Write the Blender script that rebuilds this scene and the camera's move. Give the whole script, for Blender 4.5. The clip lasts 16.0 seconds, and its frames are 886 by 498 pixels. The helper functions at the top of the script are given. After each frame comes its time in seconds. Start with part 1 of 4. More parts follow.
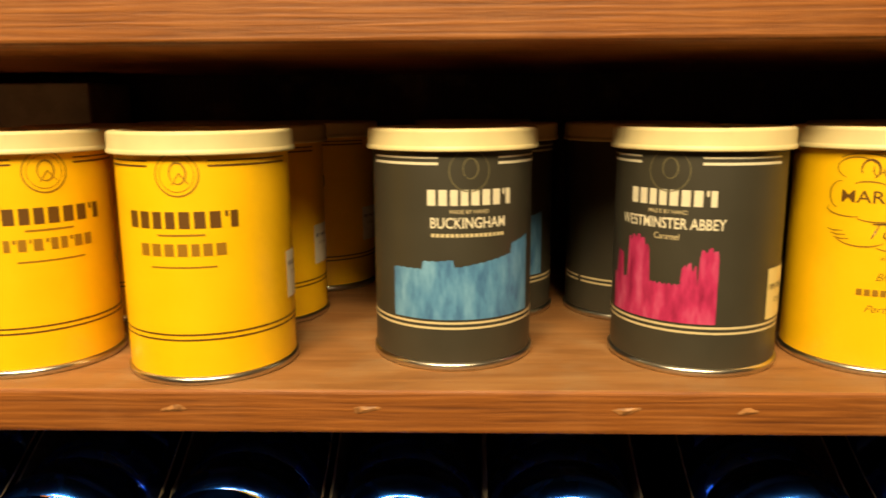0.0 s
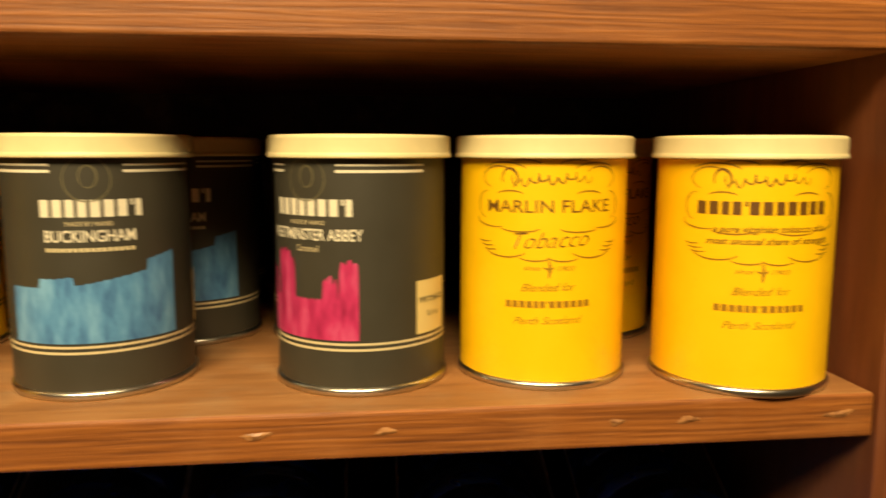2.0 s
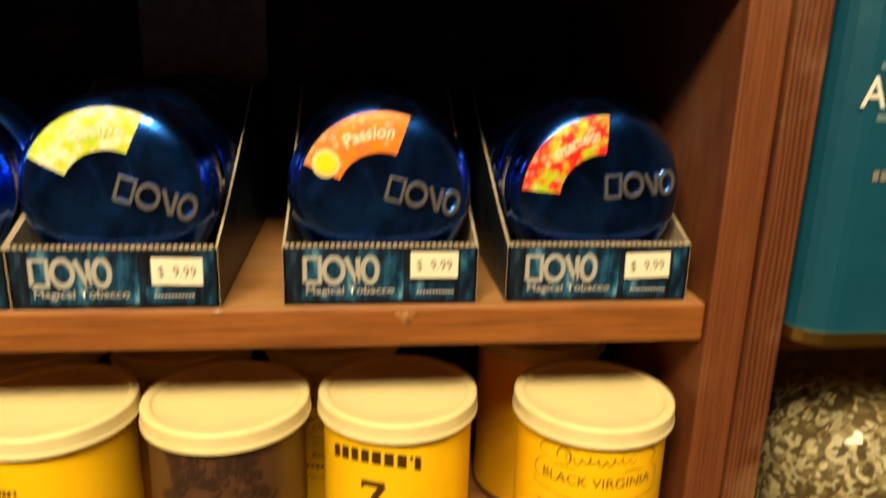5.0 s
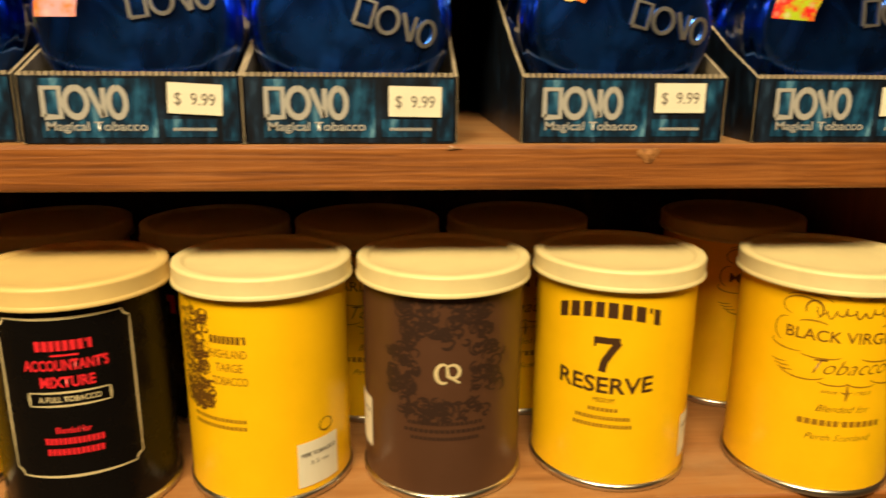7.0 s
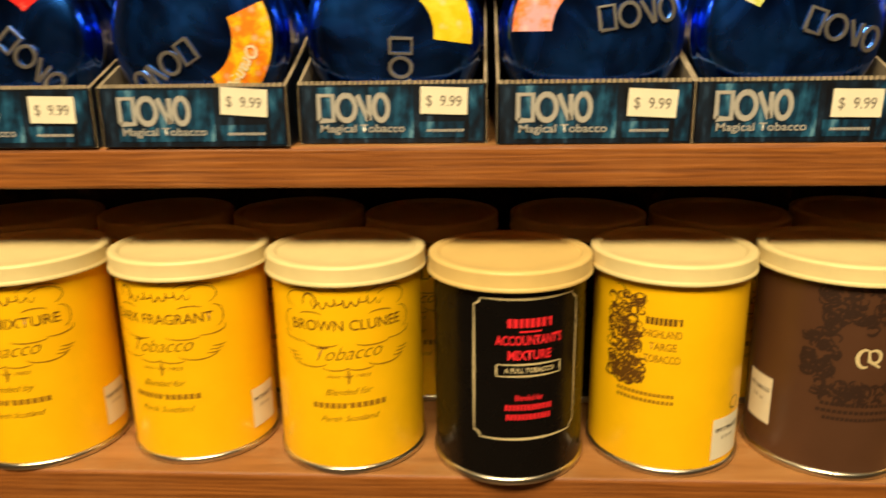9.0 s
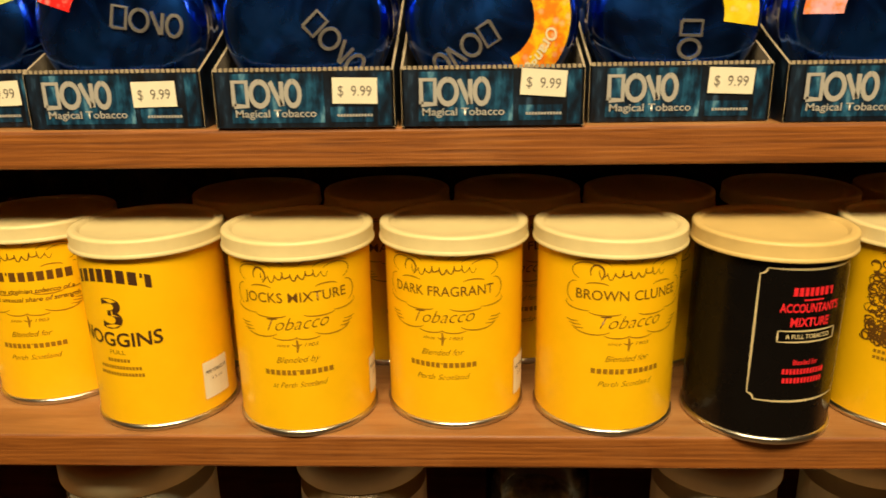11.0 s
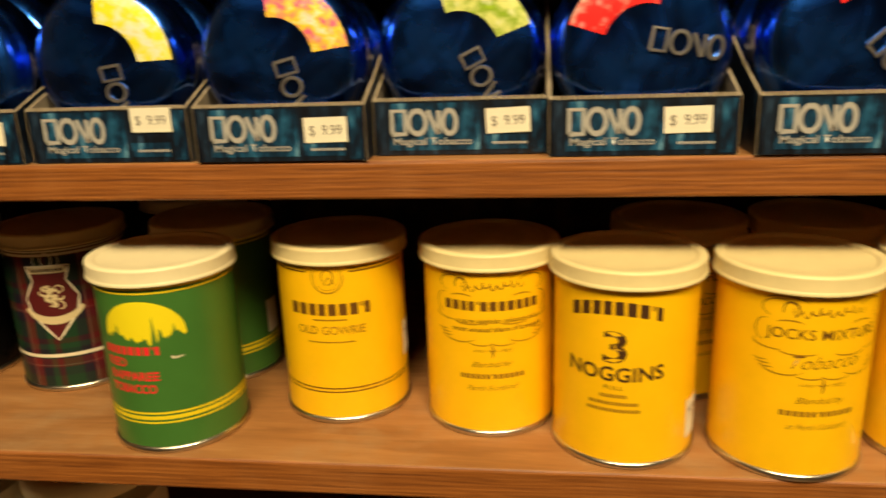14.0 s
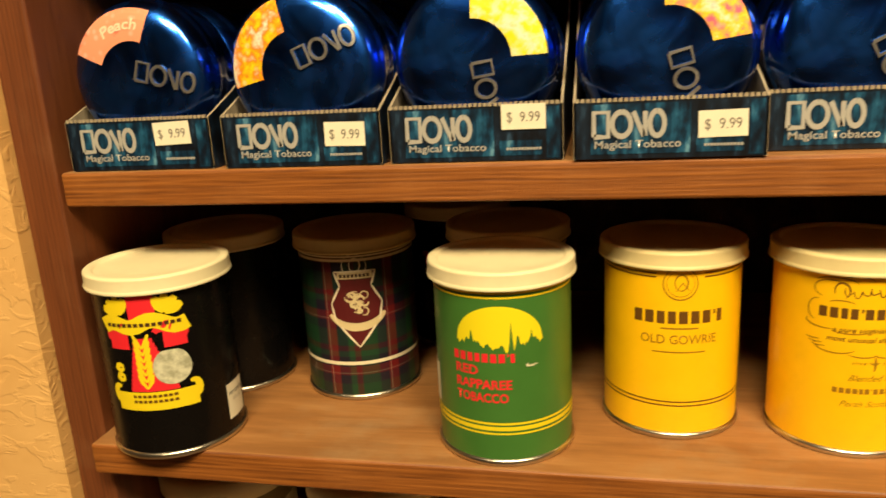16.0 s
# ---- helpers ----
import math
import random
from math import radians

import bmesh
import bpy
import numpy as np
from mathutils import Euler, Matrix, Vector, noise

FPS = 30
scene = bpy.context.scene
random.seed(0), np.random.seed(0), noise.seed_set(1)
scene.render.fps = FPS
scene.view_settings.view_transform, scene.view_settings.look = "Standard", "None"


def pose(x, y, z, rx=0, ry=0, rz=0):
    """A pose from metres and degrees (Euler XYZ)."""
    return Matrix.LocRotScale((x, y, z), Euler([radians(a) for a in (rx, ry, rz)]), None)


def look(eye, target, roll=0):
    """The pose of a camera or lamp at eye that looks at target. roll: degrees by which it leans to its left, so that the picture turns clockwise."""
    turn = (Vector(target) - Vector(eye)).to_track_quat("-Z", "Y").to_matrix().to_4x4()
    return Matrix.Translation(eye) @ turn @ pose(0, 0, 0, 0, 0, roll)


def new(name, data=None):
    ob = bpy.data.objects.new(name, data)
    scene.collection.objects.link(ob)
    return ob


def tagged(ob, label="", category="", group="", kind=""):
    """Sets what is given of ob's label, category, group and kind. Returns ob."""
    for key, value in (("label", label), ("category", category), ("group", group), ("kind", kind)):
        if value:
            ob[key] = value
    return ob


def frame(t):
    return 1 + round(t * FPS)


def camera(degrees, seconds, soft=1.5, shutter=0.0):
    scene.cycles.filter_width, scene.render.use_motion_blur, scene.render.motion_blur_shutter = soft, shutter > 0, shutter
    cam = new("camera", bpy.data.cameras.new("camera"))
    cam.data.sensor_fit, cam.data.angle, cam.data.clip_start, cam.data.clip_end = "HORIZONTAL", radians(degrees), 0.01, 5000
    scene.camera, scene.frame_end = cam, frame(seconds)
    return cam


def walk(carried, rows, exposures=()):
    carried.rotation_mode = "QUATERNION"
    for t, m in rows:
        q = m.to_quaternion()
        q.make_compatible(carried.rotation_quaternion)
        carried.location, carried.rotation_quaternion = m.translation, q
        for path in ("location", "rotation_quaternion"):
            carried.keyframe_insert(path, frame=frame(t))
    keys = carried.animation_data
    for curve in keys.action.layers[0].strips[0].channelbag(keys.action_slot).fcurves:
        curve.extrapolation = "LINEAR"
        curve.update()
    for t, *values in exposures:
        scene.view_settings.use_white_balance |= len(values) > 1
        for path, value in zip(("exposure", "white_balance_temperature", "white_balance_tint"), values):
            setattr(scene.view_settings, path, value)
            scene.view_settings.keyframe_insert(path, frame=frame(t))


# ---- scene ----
cam = camera(61.84, 16.0, soft=1.6, shutter=0.5)
PATH = [
    (0, (-0.3061, -0.2804, 0.1143), (-0.3625, 1.6823, -0.2659), -0.32),
    (0.5, (-0.2789, -0.2755, 0.1078), (-0.2958, 1.6920, -0.2506), -0.53),
    (1, (-0.2545, -0.2714, 0.1064), (-0.1935, 1.7011, -0.2180), -0.41),
    (1.5, (-0.2323, -0.2674, 0.1034), (-0.1084, 1.7099, -0.1702), -0.39),
    (2, (-0.2011, -0.2684, 0.0995), (0.0168, 1.7016, -0.1678), 0.14),
    (2.5, (-0.1665, -0.2664, 0.0918), (0.1099, 1.7008, -0.1406), 0.24),
    (3, (-0.1516, -0.2699, 0.0926), (0.1324, 1.6914, -0.1769), -0.12),
    (3.5, (-0.1499, -0.2747, 0.0713), (0.1650, 1.6743, -0.2484), 0.39),
    (4, (-0.1540, -0.2842, 0.0456), (0.1106, 1.6464, -0.4046), 0.93),
    (4.5, (-0.1458, -0.2896, 0.0171), (0.1093, 1.6254, -0.5004), 0.76),
    (5, (-0.1515, -0.3024, -0.0416), (0.0700, 1.6077, -0.5915), 1.63),
    (5.2, (-0.1570, -0.3040, -0.0640), (0.0440, 1.6055, -0.6239), 1.32),
    (7.3, (-0.2625, -0.2953, -0.1214), (-0.1351, 1.6336, -0.6341), 0.72),
    (7.5, (-0.2812, -0.2972, -0.1229), (-0.1641, 1.6303, -0.6435), 1.06),
    (8, (-0.3159, -0.3001, -0.1206), (-0.3174, 1.6273, -0.6546), 0.06),
    (8.5, (-0.3537, -0.3044, -0.1193), (-0.3768, 1.6283, -0.6334), -0.16),
    (9, (-0.3845, -0.3238, -0.1120), (-0.4911, 1.6008, -0.6457), -0.81),
    (9.2, (-0.3970, -0.3314, -0.1107), (-0.5159, 1.5845, -0.6721), -0.90),
    (11.3, (-0.5367, -0.3459, -0.1056), (-0.5787, 1.5641, -0.6973), -0.90),
    (11.5, (-0.5440, -0.3442, -0.1038), (-0.5615, 1.5668, -0.6935), -0.99),
    (12, (-0.5672, -0.3438, -0.1020), (-0.5738, 1.5702, -0.6822), -0.62),
    (12.5, (-0.6065, -0.3439, -0.1077), (-0.6207, 1.5713, -0.6837), -0.57),
    (13, (-0.6451, -0.3417, -0.1024), (-0.7237, 1.5671, -0.6941), -1.29),
    (13.5, (-0.6901, -0.3383, -0.0957), (-0.8276, 1.5658, -0.6916), -1.72),
    (14, (-0.7376, -0.3405, -0.0970), (-0.9813, 1.5621, -0.6633), -2.01),
    (14.5, (-0.7877, -0.3428, -0.0899), (-1.0926, 1.5550, -0.6424), -2.55),
    (15, (-0.8323, -0.3485, -0.0937), (-1.2009, 1.5482, -0.6101), -2.61),
    (15.5, (-0.8641, -0.3510, -0.0988), (-1.2558, 1.5452, -0.5998), -2.45),
    (16, (-0.8874, -0.3469, -0.1038), (-1.3030, 1.5420, -0.6128), -3.23),
]
EXPOSURE = [(0, 0.0), (3.5, 0.02), (4.0, 0.12), (4.5, 0.33), (5.2, 0.22), (7.3, 0.14), (9.2, 0.08), (11.3, 0.0), (14.5, 0.0), (15.5, 0.14), (16, 0.22)]
walk(cam, [(t, look(eye, target, roll)) for t, eye, target, roll in PATH], EXPOSURE)

# ---- light ----
def mat(name, colour, rough=0.5, metal=0.0, **more):
    m = bpy.data.materials.new(name)
    m.use_nodes = True
    b = m.node_tree.nodes["Principled BSDF"]
    b.inputs["Base Color"].default_value = (*colour, 1)
    b.inputs["Roughness"].default_value = rough
    b.inputs["Metallic"].default_value = metal
    for key, value in more.items():
        b.inputs[key.replace("_", " ")].default_value = value
    return m


world = bpy.data.worlds.new("room_air")
scene.world = world
world.use_nodes = True
world.node_tree.nodes["Background"].inputs[0].default_value = (1.0, 0.72, 0.45, 1)
world.node_tree.nodes["Background"].inputs[1].default_value = 0.003

LAMPS = [(-0.10, -1.21, 1.37, 49.0), (-0.95, -1.23, 1.37, 57.0), (-0.52, -0.92, 1.37, 32.0)]


def lamp(x, y, z, watts):
    data = bpy.data.lights.new("ceiling_spot", "AREA")
    data.shape, data.size, data.energy, data.color = "DISK", 0.66, watts, (1.0, 0.775, 0.43)
    ob = new("ceiling_spot", data)
    ob.matrix_world = look((x, y, z), (x, 0.0, -0.1))


for spec in LAMPS:
    lamp(*spec)


# ---- materials ----
def link(m, a, ai, b, bi):
    m.node_tree.links.new(a.outputs[ai], b.inputs[bi])


def node(m, kind, **sets):
    n = m.node_tree.nodes.new(kind)
    for key, value in sets.items():
        if key in n.inputs:
            n.inputs[key].default_value = value
    return n


def coords(m, scale, space="Object"):
    c, p = node(m, "ShaderNodeTexCoord"), node(m, "ShaderNodeMapping", Scale=scale)
    link(m, c, space, p, "Vector")
    return p


def ramp(m, stops):
    r = node(m, "ShaderNodeValToRGB")
    e = r.color_ramp.elements
    while len(e) < len(stops):
        e.new(0.5)
    for el, (at, col) in zip(e, stops):
        el.position, el.color = at, (*col, 1)
    return r


def bump(m, source, out, strength, distance):
    b = node(m, "ShaderNodeBump", Strength=strength, Distance=distance)
    link(m, source, out, b, "Height")
    link(m, b, "Normal", m.node_tree.nodes["Principled BSDF"], "Normal")


def wood(name, dark, mid, light, along="x", rough=0.5, streak=1.0, wear=(0.5, 0.3, 0.14), wear_amount=0.25):
    """Stained pine: long grain, darker late-wood lines, scuffs."""
    m = mat(name, mid, rough)
    bsdf = m.node_tree.nodes["Principled BSDF"]
    s = {"x": (15, 150, 430), "z": (430, 150, 15)}[along]
    p = coords(m, s)
    n = node(m, "ShaderNodeTexNoise", Scale=1.0, Detail=6.0, Roughness=0.65, Distortion=0.6)
    link(m, p, "Vector", n, "Vector")
    p2 = coords(m, tuple(v * (0.22 if v > 20 else 0.4) for v in s))
    w = node(m, "ShaderNodeTexWave", Scale=1.3, Distortion=7.0, Detail=3.0)
    w.inputs["Detail Scale"].default_value = 1.4
    w.bands_direction = "Z" if along == "x" else "X"
    link(m, p2, "Vector", w, "Vector")
    mix = node(m, "ShaderNodeMix")
    mix.data_type = "FLOAT"
    mix.inputs[0].default_value = 0.42 * streak
    link(m, n, "Fac", mix, 2)
    link(m, w, "Fac", mix, 3)
    r = ramp(m, [(0.22, dark), (0.5, mid), (0.78, light)])
    link(m, mix, 0, r, "Fac")
    p3 = coords(m, (18, 18, 18))
    n3 = node(m, "ShaderNodeTexNoise", Scale=1.0, Detail=5.0, Roughness=0.7)
    link(m, p3, "Vector", n3, "Vector")
    r3 = ramp(m, [(0.5, (0, 0, 0)), (0.75, (wear_amount,) * 3)])
    link(m, n3, "Fac", r3, "Fac")
    over = node(m, "ShaderNodeMix")
    over.data_type = "RGBA"
    link(m, r3, "Color", over, 0)
    link(m, r, "Color", over, 6)
    over.inputs[7].default_value = (*wear, 1)
    link(m, over, 2, bsdf, "Base Color")
    rr = node(m, "ShaderNodeMapRange")
    rr.inputs[3].default_value, rr.inputs[4].default_value = rough - 0.1, rough + 0.18
    link(m, n3, "Fac", rr, 0)
    link(m, rr, 0, bsdf, "Roughness")
    bump(m, mix, 0, 0.35, 0.0012)
    return m


def printed(name, colour, rough=0.34, speckle=0.06, coat=0.25):
    """Lacquered printed tin: faint mottling and smears in the gloss."""
    m = mat(name, colour, rough, Coat_Weight=coat, Coat_Roughness=0.2)
    bsdf = m.node_tree.nodes["Principled BSDF"]
    p = coords(m, (60, 60, 60))
    n = node(m, "ShaderNodeTexNoise", Scale=1.0, Detail=5.0, Roughness=0.6)
    link(m, p, "Vector", n, "Vector")
    lo = tuple(c * (1 - speckle * 2) for c in colour)
    r = ramp(m, [(0.3, lo), (0.7, colour)])
    link(m, n, "Fac", r, "Fac")
    link(m, r, "Color", bsdf, "Base Color")
    rr = node(m, "ShaderNodeMapRange")
    rr.inputs[3].default_value, rr.inputs[4].default_value = rough - 0.06, rough + 0.12
    link(m, n, "Fac", rr, 0)
    link(m, rr, 0, bsdf, "Roughness")
    return m


def patched(name, stops, scale, rough=0.4, stretch=(1, 1, 1), voronoi=False):
    """A printed picture: colours that break up in patches."""
    m = mat(name, stops[0][1], rough)
    p = coords(m, tuple(scale * s for s in stretch))
    if voronoi:
        n = node(m, "ShaderNodeTexVoronoi", Scale=1.0)
        out = "Color"
        sep = node(m, "ShaderNodeSeparateColor")
        link(m, p, "Vector", n, "Vector")
        link(m, n, out, sep, 0)
        src, so = sep, 0
    else:
        n = node(m, "ShaderNodeTexNoise", Scale=1.0, Detail=4.0, Roughness=0.6)
        link(m, p, "Vector", n, "Vector")
        src, so = n, "Fac"
    r = ramp(m, stops)
    link(m, src, so, r, "Fac")
    link(m, r, "Color", m.node_tree.nodes["Principled BSDF"], "Base Color")
    return m


M_EDGE = wood("stained_pine_edge", (0.085, 0.022, 0.003), (0.235, 0.074, 0.011), (0.38, 0.132, 0.024), streak=0.28, wear=(0.40, 0.17, 0.05))
M_TOP = wood("worn_pine_top", (0.20, 0.082, 0.022), (0.29, 0.128, 0.038), (0.37, 0.18, 0.062), wear=(0.34, 0.23, 0.12), wear_amount=0.5, rough=0.6, streak=0.5)
M_STILE = wood("stained_pine_stile", (0.085, 0.023, 0.007), (0.135, 0.038, 0.011), (0.18, 0.054, 0.016), along="z", streak=0.3, wear_amount=0.1)
M_STILE2 = wood("grained_fir_stile", (0.05, 0.013, 0.005), (0.10, 0.027, 0.009), (0.155, 0.046, 0.016), along="z", streak=0.8)
# near-black wood tone: the shade behind the tins is put into the colour
M_BACK = wood("shade_toned_back_board", (0.012, 0.005, 0.003), (0.026, 0.010, 0.005), (0.042, 0.017, 0.008), along="z", rough=0.6)
M_YELLOW = printed("yellow_lacquer", (0.95, 0.545, 0.003), 0.34, 0.04, 0.15)
M_CHARCOAL = printed("charcoal_lacquer", (0.045, 0.040, 0.027), 0.45, 0.06, 0.08)
M_BLACK = printed("black_lacquer", (0.004, 0.0035, 0.0035), 0.24, 0.06, 0.0)
M_BLACK.node_tree.nodes["Principled BSDF"].inputs["Specular IOR Level"].default_value = 0.22
M_BROWN = printed("brown_lacquer", (0.085, 0.036, 0.018), 0.4)
M_GREEN = printed("green_lacquer", (0.050, 0.17, 0.030), 0.36)
M_CREAM = printed("cream_plastic", (0.76, 0.64, 0.34), 0.42, 0.05, 0.0)
M_CREAM2 = printed("pale_cream_plastic", (0.78, 0.70, 0.46), 0.42, 0.05, 0.0)
M_BUFF_LID = printed("buff_plastic", (0.70, 0.51, 0.20), 0.42, 0.05, 0.0)
M_STEEL = mat("tinplate", (0.62, 0.58, 0.50), 0.28, 1.0)
M_INK = mat("brown_ink", (0.12, 0.050, 0.004), 0.5)
M_INK_SOFT = mat("faint_brown_ink", (0.29, 0.14, 0.005), 0.5)
M_INK_DARK = mat("dark_brown_ink", (0.055, 0.022, 0.006), 0.5)
M_GOLD = mat("buff_ink", (0.62, 0.52, 0.30), 0.45)
M_WHITE_INK = mat("pale_ink", (0.72, 0.66, 0.50), 0.45)
M_RED = mat("red_ink", (0.74, 0.020, 0.032), 0.45)
M_YINK = mat("yellow_ink", (0.80, 0.62, 0.01), 0.45)
M_PAPER = printed("sticker_paper", (0.80, 0.76, 0.62), 0.7, 0.04, 0.0)
M_GREY_INK = mat("grey_ink", (0.20, 0.18, 0.15), 0.6)
M_BLACK_INK = mat("black_ink", (0.02, 0.02, 0.02), 0.6)
M_CHOC = mat("dark_chocolate_ink", (0.030, 0.013, 0.008), 0.5)
M_PALACE = patched("blue_palace_print", [(0.3, (0.04, 0.11, 0.27)), (0.5, (0.09, 0.25, 0.47)), (0.72, (0.19, 0.40, 0.62))], 110, stretch=(1.6, 1.6, 0.5))
M_ABBEY = patched("crimson_abbey_print", [(0.3, (0.24, 0.01, 0.05)), (0.5, (0.48, 0.03, 0.12)), (0.72, (0.62, 0.12, 0.24))], 110, stretch=(1.8, 1.8, 0.45))
M_HILL = mat("yellow_hill_print", (0.80, 0.68, 0.01), 0.45)
M_STICK = mat("buff_sticker", (0.72, 0.58, 0.24), 0.6)

# ---- mesh helpers ----


def part(name, bm, material, parent=None, label="", smooth=False):
    me = bpy.data.meshes.new(name)
    bm.to_mesh(me)
    bm.free()
    me.materials.append(material)
    if smooth:
        me.polygons.foreach_set("use_smooth", [True] * len(me.polygons))
    ob = new(name, me)
    if parent is not None:
        ob.parent = parent
    return tagged(ob, label)


def thing(name, label, category, group="", kind="", at=None):
    ob = new(name)
    ob.empty_display_size = 0.01
    if at is not None:
        ob.matrix_world = at
    return tagged(ob, label, category, group, kind)


def box(bm, x0, x1, y0, y1, z0, z1, bevel=0.0, segments=2):
    made = bmesh.ops.create_cube(bm, size=1)["verts"]
    for v in made:
        v.co = Vector((x0 + (v.co.x + 0.5) * (x1 - x0), y0 + (v.co.y + 0.5) * (y1 - y0), z0 + (v.co.z + 0.5) * (z1 - z0)))
    if bevel:
        edges = list({e for v in made for e in v.link_edges})
        bmesh.ops.bevel(bm, geom=edges, offset=bevel, segments=segments, profile=0.5, affect="EDGES")
    return bm


def solid(x0, x1, y0, y1, z0, z1, bevel=0.0, segments=2):
    return box(bmesh.new(), x0, x1, y0, y1, z0, z1, bevel, segments)


def revolve(profile, steps=56, axis="z"):
    """Spin a profile of (radius, height) round the axis; radius 0 closes it."""
    bm = bmesh.new()
    rings = []
    for r, h in profile:
        if r < 1e-6:
            rings.append([bm.verts.new((0, 0, h))])
        else:
            rings.append([bm.verts.new((r * math.cos(2 * math.pi * k / steps), r * math.sin(2 * math.pi * k / steps), h)) for k in range(steps)])
    for a, b in zip(rings, rings[1:]):
        for k in range(steps):
            q = (k + 1) % steps
            if len(a) == 1 and len(b) > 1:
                bm.faces.new((a[0], b[q], b[k]))
            elif len(b) == 1 and len(a) > 1:
                bm.faces.new((a[k], a[q], b[0]))
            elif len(a) > 1:
                bm.faces.new((a[k], a[q], b[q], b[k]))
    bmesh.ops.recalc_face_normals(bm, faces=bm.faces)
    if axis == "y":
        for v in bm.verts:
            v.co = Vector((v.co.x, -v.co.z, v.co.y))
        bmesh.ops.recalc_face_normals(bm, faces=bm.faces)
    return bm


# ---- prints: drawn flat in (u, v), then laid on a round or flat face ----
TEXTS = {}


def text_bm(words, height, width=None, slant=0.0, heavy=0.0):
    """Letters as a flat mesh, centred on 0, 0."""
    key = (words, slant, heavy)
    if key not in TEXTS:
        curve = bpy.data.curves.new("letters", "FONT")
        curve.body, curve.align_x, curve.shear, curve.offset, curve.resolution_u = words, "CENTER", slant, heavy, 3
        ob = new("letters", curve)
        graph = bpy.context.evaluated_depsgraph_get()
        me = bpy.data.meshes.new_from_object(ob.evaluated_get(graph))
        bpy.data.objects.remove(ob)
        TEXTS[key] = me
    bm = bmesh.new()
    bm.from_mesh(TEXTS[key])
    xs = [v.co.x for v in bm.verts]
    x0, x1 = min(xs), max(xs)
    sy = height / 0.69
    sx = width / (x1 - x0) if width else sy
    for v in bm.verts:
        v.co = Vector(((v.co.x - (x0 + x1) / 2) * sx, (v.co.y - 0.345) * sy, 0))
    return bm


def blocks_bm(shares, width, height, gap=0.18):
    """A row of plain upright bars in place of a name."""
    bm = bmesh.new()
    total = sum(shares) + gap * (len(shares) - 1)
    u = -width / 2
    for s in shares:
        w = width * s / total
        quad(bm, u, u + w * (0.86 if s > 0.3 else 1.0), -height / 2 if s > 0.3 else height * 0.15, height / 2)
        u += w + width * gap / total
    return bm


def quad(bm, u0, u1, v0, v1):
    n = max(1, int((u1 - u0) / 0.003))
    low = [bm.verts.new((u0 + (u1 - u0) * k / n, v0, 0)) for k in range(n + 1)]
    high = [bm.verts.new((u0 + (u1 - u0) * k / n, v1, 0)) for k in range(n + 1)]
    for k in range(n):
        bm.faces.new((low[k], low[k + 1], high[k + 1], high[k]))
    return bm


def bar_bm(width, height):
    return quad(bmesh.new(), -width / 2, width / 2, -height / 2, height / 2)


def ribbon(bm, pts, w, even=False):
    """A thin drawn line of width w that swells in its middle."""
    n = len(pts)
    a, b = [], []
    for i, (u, v) in enumerate(pts):
        p, q = pts[max(0, i - 1)], pts[min(n - 1, i + 1)]
        d = Vector((q[0] - p[0], q[1] - p[1]))
        d = d.normalized() if d.length > 0 else Vector((1, 0))
        k = w / 2 if even else w * (0.45 + 0.55 * math.sin(math.pi * i / (n - 1))) / 2
        a.append(bm.verts.new((u - d.y * k, v + d.x * k, 0)))
        b.append(bm.verts.new((u + d.y * k, v - d.x * k, 0)))
    for i in range(n - 1):
        bm.faces.new((b[i], b[i + 1], a[i + 1], a[i]))
    return bm


def arc(cu, cv, ru, rv, a0, a1, n=14):
    return [(cu + ru * math.cos(radians(a0 + (a1 - a0) * k / n)), cv + rv * math.sin(radians(a0 + (a1 - a0) * k / n))) for k in range(n + 1)]


def shift(bm, du, dv, turn=0.0):
    c, s = math.cos(radians(turn)), math.sin(radians(turn))
    for v in bm.verts:
        v.co = Vector((v.co.x * c - v.co.y * s + du, v.co.x * s + v.co.y * c + dv, v.co.z))
    return bm


def wrap(bm, radius):
    """Lay a flat drawing on the front of an upright cylinder."""
    for v in bm.verts:
        a = v.co.x / radius
        v.co = Vector((math.sin(a) * (radius + v.co.z), -math.cos(a) * (radius + v.co.z), v.co.y))
    return bm


def lift(bm, e):
    for v in bm.verts:
        v.co.z += e
    return bm


def stand(bm, y=0.0):
    """Stand a flat drawing upright, facing the front."""
    for v in bm.verts:
        v.co = Vector((v.co.x, y - v.co.z, v.co.y))
    return bm


# ---- the shelving ----
Z_A, Z_B, Z_C, Z_D, Z_T = 0.002, -0.1548, -0.3085, -0.474, 0.156
THICK = 0.0188
LEFT, RIGHT = -1.174, 0.006


def shelf_board(name, z, label, front=0.0):
    ob = thing(name, label, "shelf", "shelf boards", "structure")
    bm = solid(LEFT + 0.0005, RIGHT - 0.0005, front, 0.275, z - THICK, z, 0.0018, 3)
    for v in bm.verts:
        k = noise.noise(Vector((v.co.x * 9, v.co.y * 5, z)))
        v.co.z += 0.0003 * k
    core = part("board", bm, M_EDGE, ob)
    core.data.materials.append(M_TOP)
    for p in core.data.polygons:
        if abs(p.normal.z) > 0.9 and p.center.z > z - 0.004:
            p.material_index = 1
    return ob


shelf_board("shelf_top", Z_T, "orange-brown stained pine shelf board with scuffed edge")
SH_A = shelf_board("shelf_upper", Z_A, "orange-brown stained pine shelf board with nail dents in its front edge")
SH_B = shelf_board("shelf_middle", Z_B, "orange-brown stained pine shelf board under the tobacco trays")
shelf_board("shelf_lower", Z_C, "stained pine shelf board with worn pale top under tins", -0.0165)
shelf_board("shelf_bottom", Z_D, "dark stained pine shelf board in shade")

